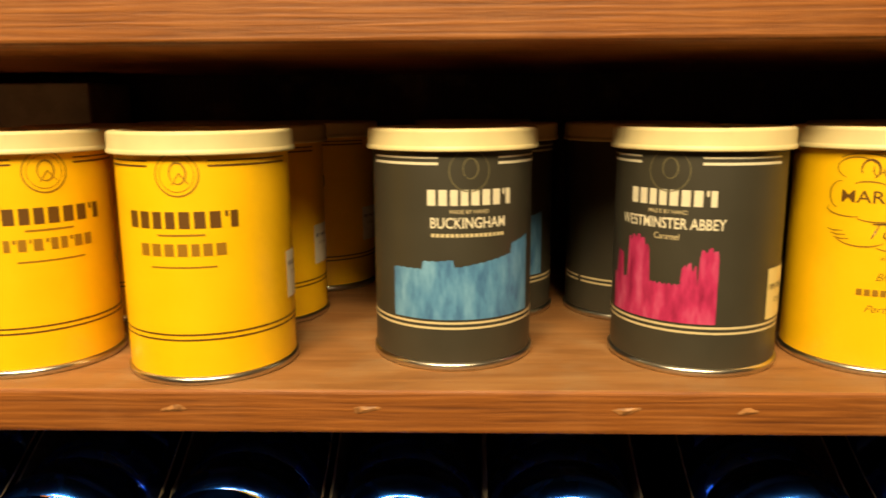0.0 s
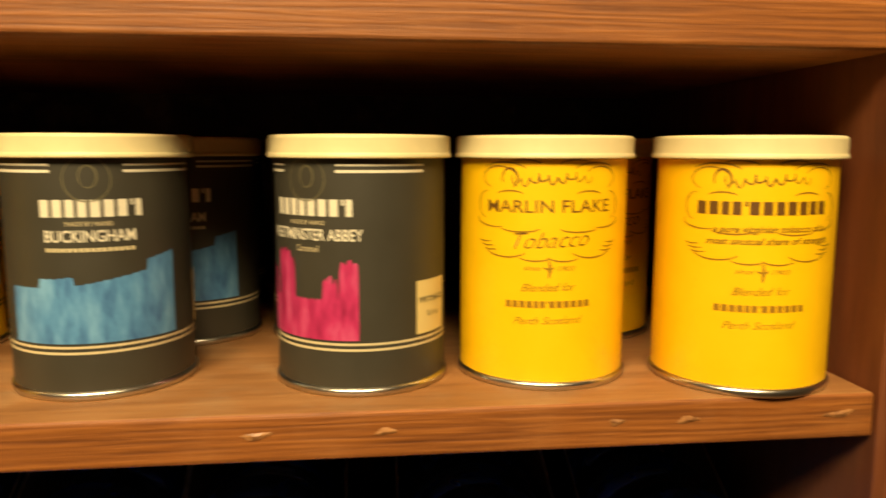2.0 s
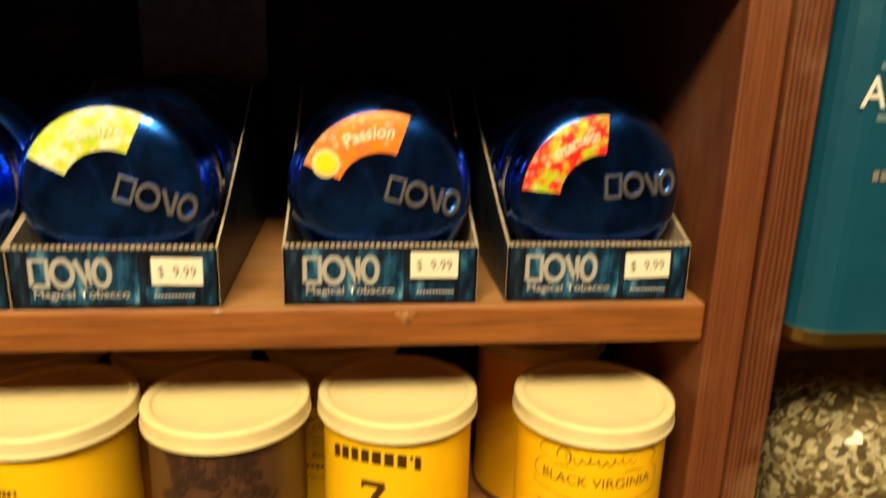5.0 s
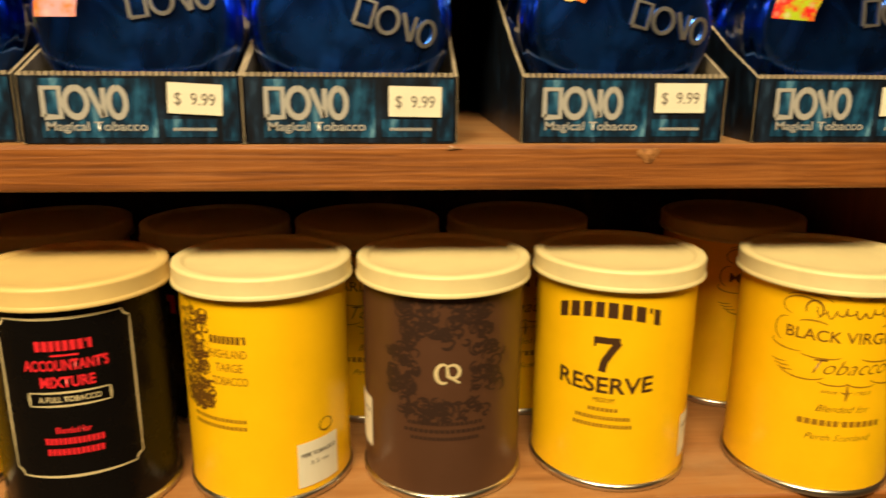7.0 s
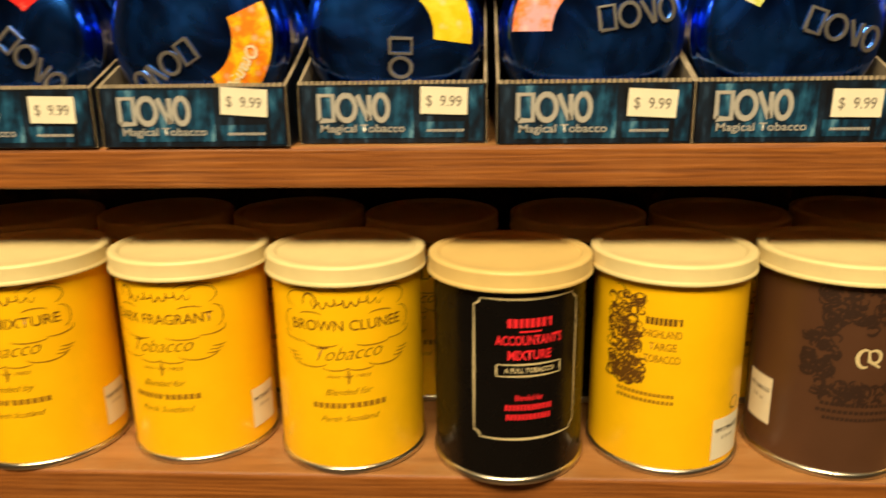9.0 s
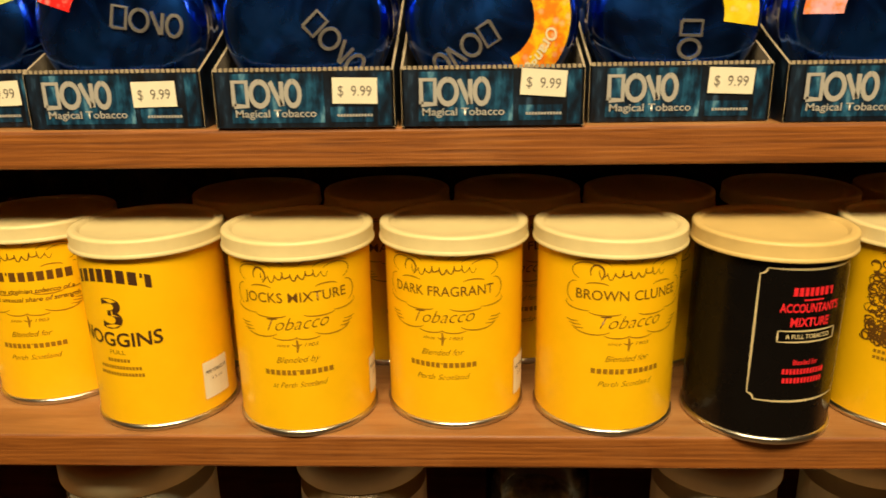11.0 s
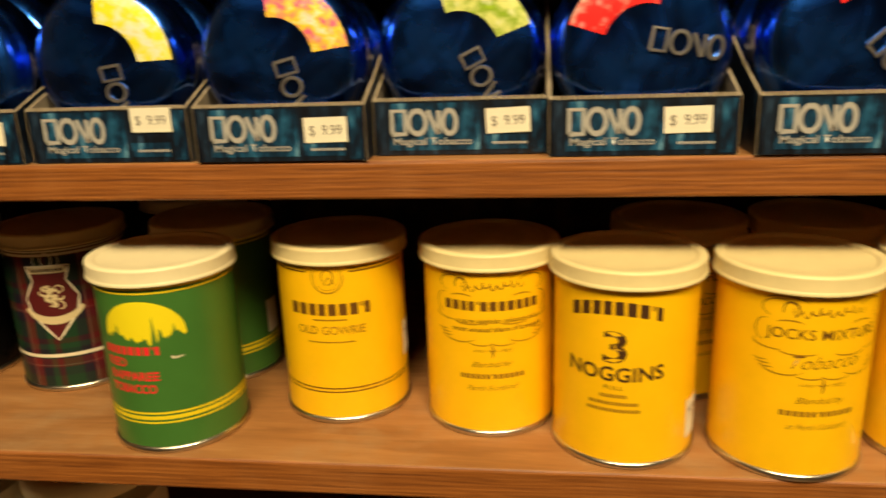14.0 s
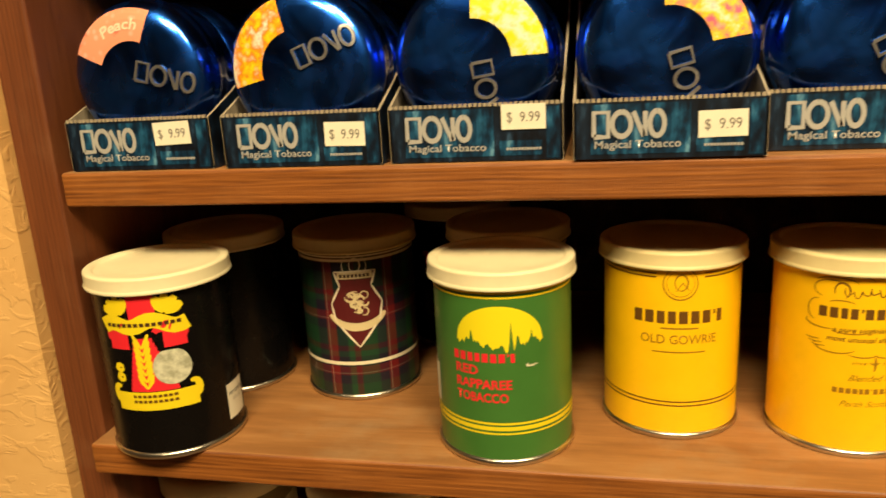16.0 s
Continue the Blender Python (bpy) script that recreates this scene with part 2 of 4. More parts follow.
# dents and filled nail holes along the front edges
M_DENT = patched("raw_dent", [(0.3, (0.10, 0.035, 0.010)), (0.6, (0.40, 0.18, 0.06))], 300)


def dent(parent, x, z, w, h, tilt=0.0):
    bm = bmesh.new()
    ring = []
    for k in range(14):
        a = 2 * math.pi * k / 14
        j = 1 + 0.25 * math.sin(3 * a + x * 50)
        ring.append(bm.verts.new((math.cos(a) * w / 2 * j, math.sin(a) * h / 2 * j, 0)))
    mid = bm.verts.new((0, 0, 0.0006))
    for k in range(14):
        bm.faces.new((ring[k], ring[(k + 1) % 14], mid))
    shift(bm, x, z, tilt)
    part("nail_dent", stand(bm, -0.0003), M_DENT, parent)


for x, w in ((-0.424, 0.010), (-0.346, 0.011), (-0.241, 0.011), (-0.193, 0.008), (-0.103, 0.006), (-0.074, 0.009), (-0.010, 0.013)):
    dent(SH_A, x, -0.006, w, 0.0028, 6)
dent(SH_B, -0.132, -0.1590, 0.009, 0.006, 0)
dent(SH_B, -0.212, -0.1563, 0.006, 0.0016, 0)


def upright(name, x0, x1, material, label, y0=0.0, y1=0.29, z0=-1.1, z1=1.0):
    ob = thing(name, label, "upright", "", "structure")
    part("post", solid(x0, x1, y0, y1, z0, z1, 0.0012), material, ob)


upright("upright_right", RIGHT, 0.0245, M_STILE, "reddish-brown stained pine upright at the end of the shelves", -0.002)
upright("upright_next_bay", 0.0250, 0.0415, M_STILE2, "dark brown fir upright with strong vertical grain", -0.0045)
upright("upright_left", LEFT - 0.0235, LEFT, M_STILE, "reddish-brown stained pine upright beside the plaster wall", -0.002)

M_PLASTER = patched("tan_plaster", [(0.35, (0.64, 0.36, 0.12)), (0.65, (0.74, 0.45, 0.17))], 14, 0.8)
pn = node(M_PLASTER, "ShaderNodeTexNoise", Scale=1.0, Detail=4.0, Distortion=1.2)
link(M_PLASTER, coords(M_PLASTER, (45, 45, 90)), "Vector", pn, "Vector")
pr = ramp(M_PLASTER, [(0.52, (0, 0, 0)), (0.6, (1, 1, 1))])
link(M_PLASTER, pn, "Fac", pr, "Fac")
bump(M_PLASTER, pr, "Color", 0.25, 0.0016)


def slab(name, x0, x1, y0, y1, z0, z1, material, label, category):
    tagged(part(name, solid(x0, x1, y0, y1, z0, z1), material), label, category, "", "structure")


slab("wall_left", -2.6, LEFT - 0.0245, -0.010, 0.30, -1.1, 1.4, M_PLASTER, "tan trowelled plaster wall beside the shelves", "wall")
slab("back_panel", LEFT - 0.0235, 0.9, 0.276, 0.30, -1.1, 1.4, M_BACK, "stained board closing the shelf back, coloured near black for shade", "back panel")
# unseen room shell, added for reflections; dark tones hold the bounce light down
M_ROOM = patched("room_shell_paint", [(0.35, (0.05, 0.03, 0.018)), (0.65, (0.075, 0.045, 0.025))], 3, 0.8)
M_FLOOR = wood("room_shell_boards", (0.06, 0.035, 0.018), (0.10, 0.06, 0.03), (0.15, 0.09, 0.05))
slab("floor", -2.6, 1.6, -2.4, 0.3, -1.15, -1.1, M_FLOOR, "unseen brown board floor added to close the room", "floor")
slab("ceiling", -2.6, 1.6, -2.4, 0.3, 1.4, 1.45, M_ROOM, "unseen plain ceiling added to close the room", "ceiling")
slab("room_shell_behind", -2.6, 1.6, -2.45, -2.4, -1.1, 1.4, M_ROOM, "unseen plain wall added to close the room", "wall")
slab("room_shell_far_left", -2.65, -2.6, -2.4, 0.3, -1.1, 1.4, M_ROOM, "unseen plain wall added to close the room", "wall")
slab("room_shell_far_right", 1.6, 1.65, -2.4, 0.3, -1.1, 1.4, M_ROOM, "unseen plain wall added to close the room", "wall")
slab("room_shell_right", 0.9, 1.6, 0.0, 0.3, -1.1, 1.4, M_ROOM, "unseen plain wall added to close the room", "wall")

# ---- tins ----
R, H, LID = 0.0360, 0.1032, 0.0385
BODY_TOP = 0.0953


def tin(label, colour, x, y, z, turn, lid=None, group="tobacco tins", steps=56):
    if y > 0.1:
        label = label.split(" with ")[0] + " standing behind the front row"
    ob = thing("tobacco_tin", label, "tin", group, at=pose(x, y, z, 0, 0, turn))
    body = part("body", revolve([(R - 0.0015, 0.003), (R - 0.0001, 0.0034), (R, 0.0036), (R, 0.0040), (R, BODY_TOP - 0.0008), (R, BODY_TOP - 0.0004), (R - 0.002, BODY_TOP + 0.001)], steps), colour, ob, smooth=True)
    part("base_rim", revolve([(0, 0.0012), (R - 0.003, 0.0012), (R - 0.0026, 0.0), (R + 0.0004, 0.0), (R + 0.0011, 0.0008), (R + 0.0011, 0.0026), (R + 0.0002, 0.0036), (R - 0.001, 0.0037)], steps),
         M_STEEL, ob, "bright tinplate rim", True)
    cap = [(R + 0.0002, BODY_TOP - 0.0014), (LID - 0.0003, BODY_TOP - 0.0014), (LID + 0.0004, BODY_TOP - 0.0012), (LID + 0.0005, BODY_TOP - 0.0009), (LID + 0.0005, BODY_TOP + 0.0002), (LID + 0.0001, BODY_TOP + 0.0006), (LID, BODY_TOP + 0.0010), (LID, H - 0.0016), (LID, H - 0.0012),
           (LID - 0.0003, H - 0.0005), (LID - 0.0010, H - 0.0001), (LID - 0.0014, H), (LID - 0.0040, H), (LID - 0.0044, H - 0.0001), (LID - 0.0054, H - 0.0014), (LID - 0.0060, H - 0.0016), (0.022, H - 0.0016), (0.012, H - 0.0012), (0, H - 0.0011)]
    part("lid", revolve(cap, steps), lid or M_CREAM, ob, "cream plastic snap lid", True)
    return ob, body


def ink(body, name, bm, material, u=0.0, v=0.0, tilt=0.0, e=0.00012, label=""):
    ob = part(name, wrap(lift(shift(bm, u, v, tilt), e), R), material, body, label)
    return tagged(ob, kind="stuff") if name in ("ornament_print", "name_bar", "printed_line", "scroll") else ob


def line_round(body, v, h, material, u0=-0.112, u1=0.112):
    ink(body, "printed_line", quad(bmesh.new(), u0, u1, v - h / 2, v + h / 2), material)


BRAND = (1, 1, 0.9, 0.9, 1, 1, 1, 0.25, 0.7)


def price_label(body, u, v, words=True, w=0.017, h=0.021):
    ink(body, "sticker", bar_bm(w, h), M_PAPER, u, v, 0, 0.0003, "small pale paper sticker")
    ink(body, "lettering", text_bm("PIPE TOBACCO", 0.0019, w * 0.84, 0, 0.01), M_BLACK_INK, u, v + h * 0.22, 0, 0.0005)
    ink(body, "lettering", text_bm("3.5 oz", 0.0018, w * 0.45), M_GREY_INK, u, v + h * 0.02, 0, 0.0005)


def flourishes(body, wide=1.16):
    """Curled pen strokes round the name and the lower lines."""
    bm = bmesh.new()
    w = 0.0006
    for side in (-1, 1):
        for cu, cv, ru, rv, a0, a1 in ((0.0185, 0.0865, 0.0065, 0.0045, 150, -60), (0.0165, 0.0895, 0.008, 0.003, 170, 20), (0.009, 0.0915, 0.006, 0.002, 175, 40),
                                       (0.0235, 0.0755, 0.0035, 0.0055, 100, -80), (0.0195, 0.0695, 0.008, 0.003, 20, -110), (0.0155, 0.0585, 0.0085, 0.004, -20, -150),
                                       (0.005, 0.0555, 0.006, 0.0022, -30, -160), (0.0105, 0.0665, 0.007, 0.0016, -20, -170), (0.014, 0.0795, 0.005, 0.0018, 20, 160)):
            ribbon(bm, [(side * u * wide, v) for u, v in arc(cu, cv, ru, rv, a0, a1)], w)
        for k in range(3):
            ribbon(bm, [(side * (0.0215 - 0.0012 * k) * wide, 0.0605 - 0.0016 * k), (side * (0.0245 - 0.0012 * k) * wide, 0.0602 - 0.0016 * k), (side * (0.027 - 0.0012 * k) * wide, 0.0608 - 0.0016 * k)], w)
    ribbon(bm, [(0.0, 0.0535), (0.0004, 0.050), (0.0, 0.0465)], 0.0014)
    ribbon(bm, arc(0.0, 0.0515, 0.0024, 0.0014, 200, 340), 0.0007)
    tagged(ink(body, "flourish", bm, M_INK_SOFT), kind="stuff")


def squiggle(width, height, loops, w=0.0006):
    """A plain running scrawl in place of a signature."""
    n = loops * 12
    pts = [(-width / 2 + width * k / n + 0.0007 * math.sin(2 * math.pi * k / 12 + 1.3), height / 2 * math.sin(2 * math.pi * k / 12) * (0.6 + 0.4 * math.sin(k * 0.37))) for k in range(n + 1)]
    bm = bmesh.new()
    ribbon(bm, pts, w)
    ribbon(bm, arc(-width / 2, height * 0.2, width * 0.10, height * 0.8, 200, -60), w * 1.5)
    return bm


def script_tin(name, x, y, z, turn, sticker=True, small=False, blends="Blended for", lid=None):
    """Yellow tin with pen-stroke scrolls; name None leaves bars in place of a person's name."""
    ob, body = tin("yellow printed tobacco tin with brown scroll lettering and cream lid", M_YELLOW, x, y, z, turn, lid)
    flourishes(body)
    ink(body, "flourish", squiggle(0.033, 0.0050, 9, 0.0006), M_INK, 0, 0.0860, 3)
    if name:
        ink(body, "lettering", text_bm(name, 0.0050, 0.0530, 0, 0.002), M_INK, 0, 0.0752, 0.5)
    else:
        ink(body, "name_bar", blocks_bm((1, 1, 0.8, 0.9, 0.25, 1, 1, 0.9, 1, 0.9, 0.9, 1), 0.052, 0.0052), M_INK, 0, 0.0752, 0.5)
    if small:
        ink(body, "lettering", text_bm("a pure virginian tobacco of a", 0.0026, 0.045, 0.35, 0.012), M_INK, 0.003, 0.0672, 1)
        ink(body, "lettering", text_bm("most unusual share of strength", 0.0026, 0.050, 0.35, 0.012), M_INK, 0.003, 0.0625, 1)
    else:
        ink(body, "lettering", text_bm("Tobacco", 0.0066, 0.031, 0.5, -0.014), M_INK, 0.001, 0.0620, 3)
    ink(body, "lettering", text_bm("since", 0.0018, 0.0065, 0.3), M_INK_SOFT, -0.0068, 0.0505)
    ink(body, "lettering", text_bm("1903", 0.0018, 0.0070, 0.3), M_INK_SOFT, 0.0070, 0.0505)
    ink(body, "lettering", text_bm(blends, 0.0032, 0.022, 0.45, -0.010), M_INK, 0, 0.0428, 2)
    ink(body, "name_bar", blocks_bm((1, 1, 1, 1, 0.8, 0.9, 0.25, 1, 1, 1, 1, 1, 1), 0.035, 0.0027), M_INK_SOFT, 0, 0.0358, 1)
    ink(body, "lettering", text_bm("Perth Scotland" if "for" in blends else "at Perth Scotland", 0.0030, 0.028, 0.45, -0.010), M_INK, 0, 0.0292, 2)
    if sticker:
        price_label(body, 0.051, 0.021)
    return ob


def classic_tin(shares, words, x, y, z, turn, base=M_YELLOW, line=M_INK, second=M_INK_SOFT, tag="yellow printed tobacco tin with brown lines, ring mark and cream lid", sticker=True):
    ob, body = tin(tag, base, x, y, z, turn)
    for v, h in ((0.0918, 0.0006), (0.0898, 0.0008)):
        line_round(body, v, h, line, 0.012, 0.05)
        line_round(body, v, h, line, -0.05, -0.012)
    for v, h in ((0.0215, 0.0008), (0.0193, 0.0008)):
        line_round(body, v, h, line)
    bm = bmesh.new()
    ribbon(bm, arc(0, 0.0865, 0.0085, 0.0085, 90, 450, 36), 0.0007)
    ribbon(bm, arc(0, 0.0865, 0.0068, 0.0068, 90, 450, 36), 0.0003)
    ribbon(bm, arc(0.0004, 0.087, 0.0032, 0.0042, 230, -120, 20), 0.0008)
    ribbon(bm, [(-0.002, 0.0825), (0.001, 0.087), (0.0045, 0.0828)], 0.0008)
    ink(body, "ring_mark", bm, second)
    ink(body, "name_bar", blocks_bm(BRAND, 0.0465, 0.0068), line, 0, 0.0685)
    ink(body, "printed_line", bar_bm(0.019, 0.0008), second, 0, 0.0625)
    if words:
        ink(body, "lettering", text_bm(words, 0.0048, 0.039, 0, 0.004), second, 0, 0.0565)
    else:
        ink(body, "name_bar", blocks_bm(shares, 0.036, 0.0050), second, 0, 0.0565)
    ink(body, "printed_line", bar_bm(0.027, 0.0007), second, 0, 0.0495)
    if sticker:
        price_label(body, 0.057, 0.040)
    return ob


def skyline(u0, u1, base, tops, n=90):
    """A filled silhouette over a straight base; tops(s) gives its height, s from 0 to 1."""
    bm = bmesh.new()
    low, high = [], []
    for k in range(n + 1):
        u = u0 + (u1 - u0) * k / n
        low.append(bm.verts.new((u, base, 0)))
        high.append(bm.verts.new((u, tops(k / n), 0)))
    for k in range(n):
        bm.faces.new((low[k], low[k + 1], high[k + 1], high[k]))
    return bm


def palace(s):
    notch = 0.0012 * (1 if int(s * 40) % 2 else 0)
    step = 0.0035 if 0.22 < s < 0.42 else 0.0
    return 0.0445 + 0.013 * max(0, s - 0.3) ** 1.3 + step + notch * 0.25 + (0.004 if s > 0.82 else 0)


def abbey(s):
    spire = 0.0
    for c, w, h in ((0.10, 0.05, 0.012), (0.32, 0.10, 0.020), (0.42, 0.03, 0.016), (0.78, 0.06, 0.010), (0.93, 0.08, 0.0165)):
        if abs(s - c) < w:
            spire = max(spire, h - 0.0025 * abs(s - c) / w - (0.002 if int(s * 60) % 3 == 0 else 0))
    return 0.0385 + spire + 0.0008 * (int(s * 50) % 2)


def dark_tin(words, width, picture, material, x, y, z, turn, sticker=None, tag="charcoal printed tobacco tin with a coloured building picture"):
    ob, body = tin(tag, M_CHARCOAL, x, y, z, turn)
    for v, h in ((0.0914, 0.0008), (0.0890, 0.0011)):
        line_round(body, v, h, M_WHITE_INK, 0.013, 0.05)
        line_round(body, v, h, M_WHITE_INK, -0.05, -0.013)
    for v, h in ((0.0213, 0.0010), (0.0190, 0.0010)):
        line_round(body, v, h, M_GOLD)
    bm = bmesh.new()
    ribbon(bm, arc(0, 0.0860, 0.0085, 0.0085, 90, 450, 36), 0.0006)
    ribbon(bm, arc(0.0004, 0.087, 0.0032, 0.0042, 230, -120, 20), 0.0008)
    ink(body, "ring_mark", bm, mat_faint)
    ink(body, "name_bar", blocks_bm(BRAND, 0.0375, 0.0066), M_WHITE_INK, 0.001, 0.0750)
    ink(body, "lettering", text_bm("MADE BY HAND", 0.0017, 0.0165), M_GOLD, 0, 0.0692)
    ink(body, "lettering", text_bm(words, 0.0044, width, 0, 0.015), M_WHITE_INK, 0, 0.0645)
    if "ABBEY" in words:
        ink(body, "lettering", text_bm("Caramel", 0.0026, 0.0105), M_GOLD, 0, 0.0590)
    else:
        ink(body, "name_bar", blocks_bm((1,) * 16, width * 0.98, 0.0015), M_GOLD, 0, 0.0592)
    u0, u1, tops = picture
    ink(body, "building_print", skyline(u0, u1, 0.0228, tops), material)
    if sticker:
        ink(body, "sticker", bar_bm(0.020, 0.022), M_STICK, sticker, 0.034, 0, 0.0003, "buff paper sticker")
        ink(body, "lettering", text_bm("PIPE TOBACCO", 0.0022, 0.017, 0, 0.01), M_BLACK_INK, sticker, 0.037, 0, 0.0005)
        ink(body, "lettering", text_bm("3.5 oz", 0.0022, 0.008), M_BLACK_INK, sticker, 0.031, 0, 0.0005)
    return ob


mat_faint = mat("faint_olive_ink", (0.13, 0.115, 0.06), 0.4)

# upper shelf, front row
classic_tin((0.7, 0.3, 0.9, 0.2, 1, 0.3, 0.8, 0.8, 0.3, 1, 1), None, -0.5040, 0.0463, Z_A, 44)
classic_tin((1, 1, 1, 1, 0.8, 0.9, 1), None, -0.4192, 0.0403, Z_A, 2)
dark_tin("BUCKINGHAM", 0.033, (-0.035, 0.033, palace), M_PALACE, -0.3112, 0.0585, Z_A, 12, 0.06)
dark_tin("WESTMINSTER ABBEY", 0.047, (-0.030, 0.0215, abbey), M_ABBEY, -0.2014, 0.0523, Z_A, -36, 0.056)
script_tin("MARLIN FLAKE", -0.1214, 0.0519, Z_A, -9, sticker=False)
script_tin(None, -0.0373, 0.0341, Z_A, -15, sticker=False, small=True)
# upper shelf, rows behind
for x, y, turn in ((-0.4190, 0.1190, 30), (-0.4000, 0.1960, 20), (-0.506, 0.126, 10), (-0.478, 0.205, 0)):
    classic_tin((1, 1, 1, 1, 0.8, 0.9, 1), None, x, y, Z_A, turn - 40)
dark_tin("BUCKINGHAM", 0.033, (-0.035, 0.033, palace), M_PALACE, -0.2930, 0.1360, Z_A, 0)
dark_tin("BUCKINGHAM", 0.033, (-0.035, 0.033, palace), M_PALACE, -0.300, 0.215, Z_A, 0)
dark_tin("WESTMINSTER ABBEY", 0.047, (-0.030, 0.0215, abbey), M_ABBEY, -0.2120, 0.1320, Z_A, 120)
script_tin("MARLIN FLAKE", -0.0800, 0.1280, Z_A, 10)


def big_number_tin(number, top, words, width, x, y, z, turn, strength):
    ob, body = tin("yellow printed tobacco tin with a large dark brown number", M_YELLOW, x, y, z, turn)
    bm = blocks_bm(BRAND, 0.045, 0.0068)
    for v in bm.verts:
        v.co.y += 0.0025 - v.co.x ** 2 * 7
    ink(body, "name_bar", bm, M_INK_DARK, 0, top)
    if number == "7":
        seven = bmesh.new()
        ribbon(seven, [(-0.0056, 0.0065), (0.0, 0.0065), (0.0056, 0.0065)], 0.0030, True)
        ribbon(seven, [(0.0050, 0.0062), (0.0016, 0.0010), (-0.0006, -0.0030), (-0.0016, -0.0078)], 0.0032, True)
        ribbon(seven, [(-0.0050, 0.0075), (-0.0050, 0.0055), (-0.0050, 0.0035)], 0.0012, True)
        ink(body, "lettering", seven, M_INK_DARK, 0, 0.0650)
    else:
        ink(body, "lettering", text_bm(number, 0.0155, 0.0115, 0, 0.015), M_INK_DARK, 0, 0.0650)
    bm = text_bm(words, 0.0072, width, 0, 0.02)
    for v in bm.verts:
        v.co.y += v.co.x ** 2 * 3
    ink(body, "lettering", bm, M_INK_DARK, 0, 0.0510)
    ink(body, "lettering", text_bm(strength, 0.0022, 0.009), M_INK, 0, 0.0440)
    for v, w in ((0.0395, 0.013), (0.0355, 0.024), (0.0318, 0.026)):
        ink(body, "printed_line", blocks_bm((1,) * int(w * 600), w, 0.0018), M_INK_SOFT, 0, v)
    price_label(body, 0.050, 0.021)
    return ob


def ornament(seed, w, h, strokes, thick=0.0008):
    rnd = random.Random(seed)
    bm = bmesh.new()
    for _ in range(strokes):
        u, v = rnd.uniform(-w / 2, w / 2), rnd.uniform(-h / 2, h / 2)
        r = rnd.uniform(0.001, 0.003)
        a = rnd.uniform(0, 360)
        ribbon(bm, arc(u, v, r, r * rnd.uniform(0.5, 1.2), a, a + rnd.uniform(120, 330), 9), thick * rnd.uniform(0.6, 1.5))
    return bm


def brown_tin(x, y, z, turn):
    ob, body = tin("chocolate brown tobacco tin with dark embossed figures and cream lid", M_BROWN, x, y, z, turn)
    ink(body, "ornament_print", ornament(4, 0.040, 0.018, 120, 0.0012), M_CHOC, 0, 0.083)
    ink(body, "ornament_print", ornament(5, 0.013, 0.022, 50, 0.0012), M_CHOC, -0.019, 0.062)
    ink(body, "ornament_print", ornament(6, 0.013, 0.022, 50, 0.0012), M_CHOC, 0.019, 0.062)
    ink(body, "ornament_print", ornament(7, 0.040, 0.010, 70, 0.001), M_CHOC, 0, 0.044)
    for v, w in ((0.0375, 0.033), (0.034, 0.036), (0.0305, 0.030)):
        ink(body, "printed_line", blocks_bm((1,) * 16, w, 0.0016), M_CHOC, 0, v)
    bm = bmesh.new()
    ribbon(bm, arc(-0.002, 0, 0.003, 0.0042, 60, 300, 16), 0.0018)
    ribbon(bm, arc(0.002, 0.001, 0.0028, 0.003, 150, -150, 16), 0.0016)
    ribbon(bm, [(-0.0005, 0.004), (0.0, -0.001), (0.005, -0.0042)], 0.0018)
    ink(body, "monogram", bm, M_GOLD, 0.001, 0.0605)
    price_label(body, -0.047, 0.029, h=0.024)
    return ob


def ledger_tin(x, y, z, turn):
    ob, body = tin("black tobacco tin with red lettering inside a buff frame", M_BLACK, x, y, z, turn, M_BUFF_LID)
    bm = bmesh.new()
    a = 0.0255
    top, low = 0.0905, 0.0235
    for side in (-1, 1):
        ribbon(bm, [(side * a, low + 0.003 + (top - low - 0.006) * k / 8) for k in range(9)], 0.0011)
        ribbon(bm, arc(side * a, top, 0.003, 0.003, -90, -90 - side * 90, 6), 0.0010)
        ribbon(bm, arc(side * a, low, 0.003, 0.003, 90, 90 + side * 90, 6), 0.0010)
    for v in (top, low):
        ribbon(bm, [(-a + 0.003 + (2 * a - 0.006) * k / 16, v) for k in range(17)], 0.0012)
    ink(body, "printed_frame", bm, M_GOLD)
    ink(body, "name_bar", blocks_bm(BRAND, 0.0205, 0.0042), M_RED, 0, 0.0795)
    ink(body, "lettering", bar_bm(0.010, 0.0008), M_RED, 0, 0.0755)
    ink(body, "lettering", text_bm("ACCOUNTANT'S", 0.0042, 0.031, 0, 0.03), M_RED, 0, 0.0715)
    ink(body, "lettering", text_bm("MIXTURE", 0.0042, 0.020, 0, 0.03), M_RED, 0, 0.0645)
    bm = bmesh.new()
    for v in (-0.0028, 0.0028):
        ribbon(bm, [(-0.0150 + 0.030 * k / 10, v) for k in range(11)], 0.0009)
    for u in (-0.0150, 0.0150):
        ribbon(bm, [(u, -0.0028), (u, 0), (u, 0.0028)], 0.0010)
    ink(body, "printed_frame", bm, M_GOLD, 0, 0.0572)
    ink(body, "lettering", text_bm("A FULL TOBACCO", 0.0022, 0.023, 0, 0.02), M_GOLD, 0, 0.0572)
    ink(body, "lettering", text_bm("Blended for", 0.0026, 0.013, 0, 0.02), M_RED, 0, 0.0440)
    ink(body, "name_bar", blocks_bm((1,) * 13, 0.022, 0.0028), M_RED, 0, 0.0392)
    ink(body, "name_bar", blocks_bm((1,) * 12, 0.021, 0.0028), M_RED, 0, 0.0345)
    return ob


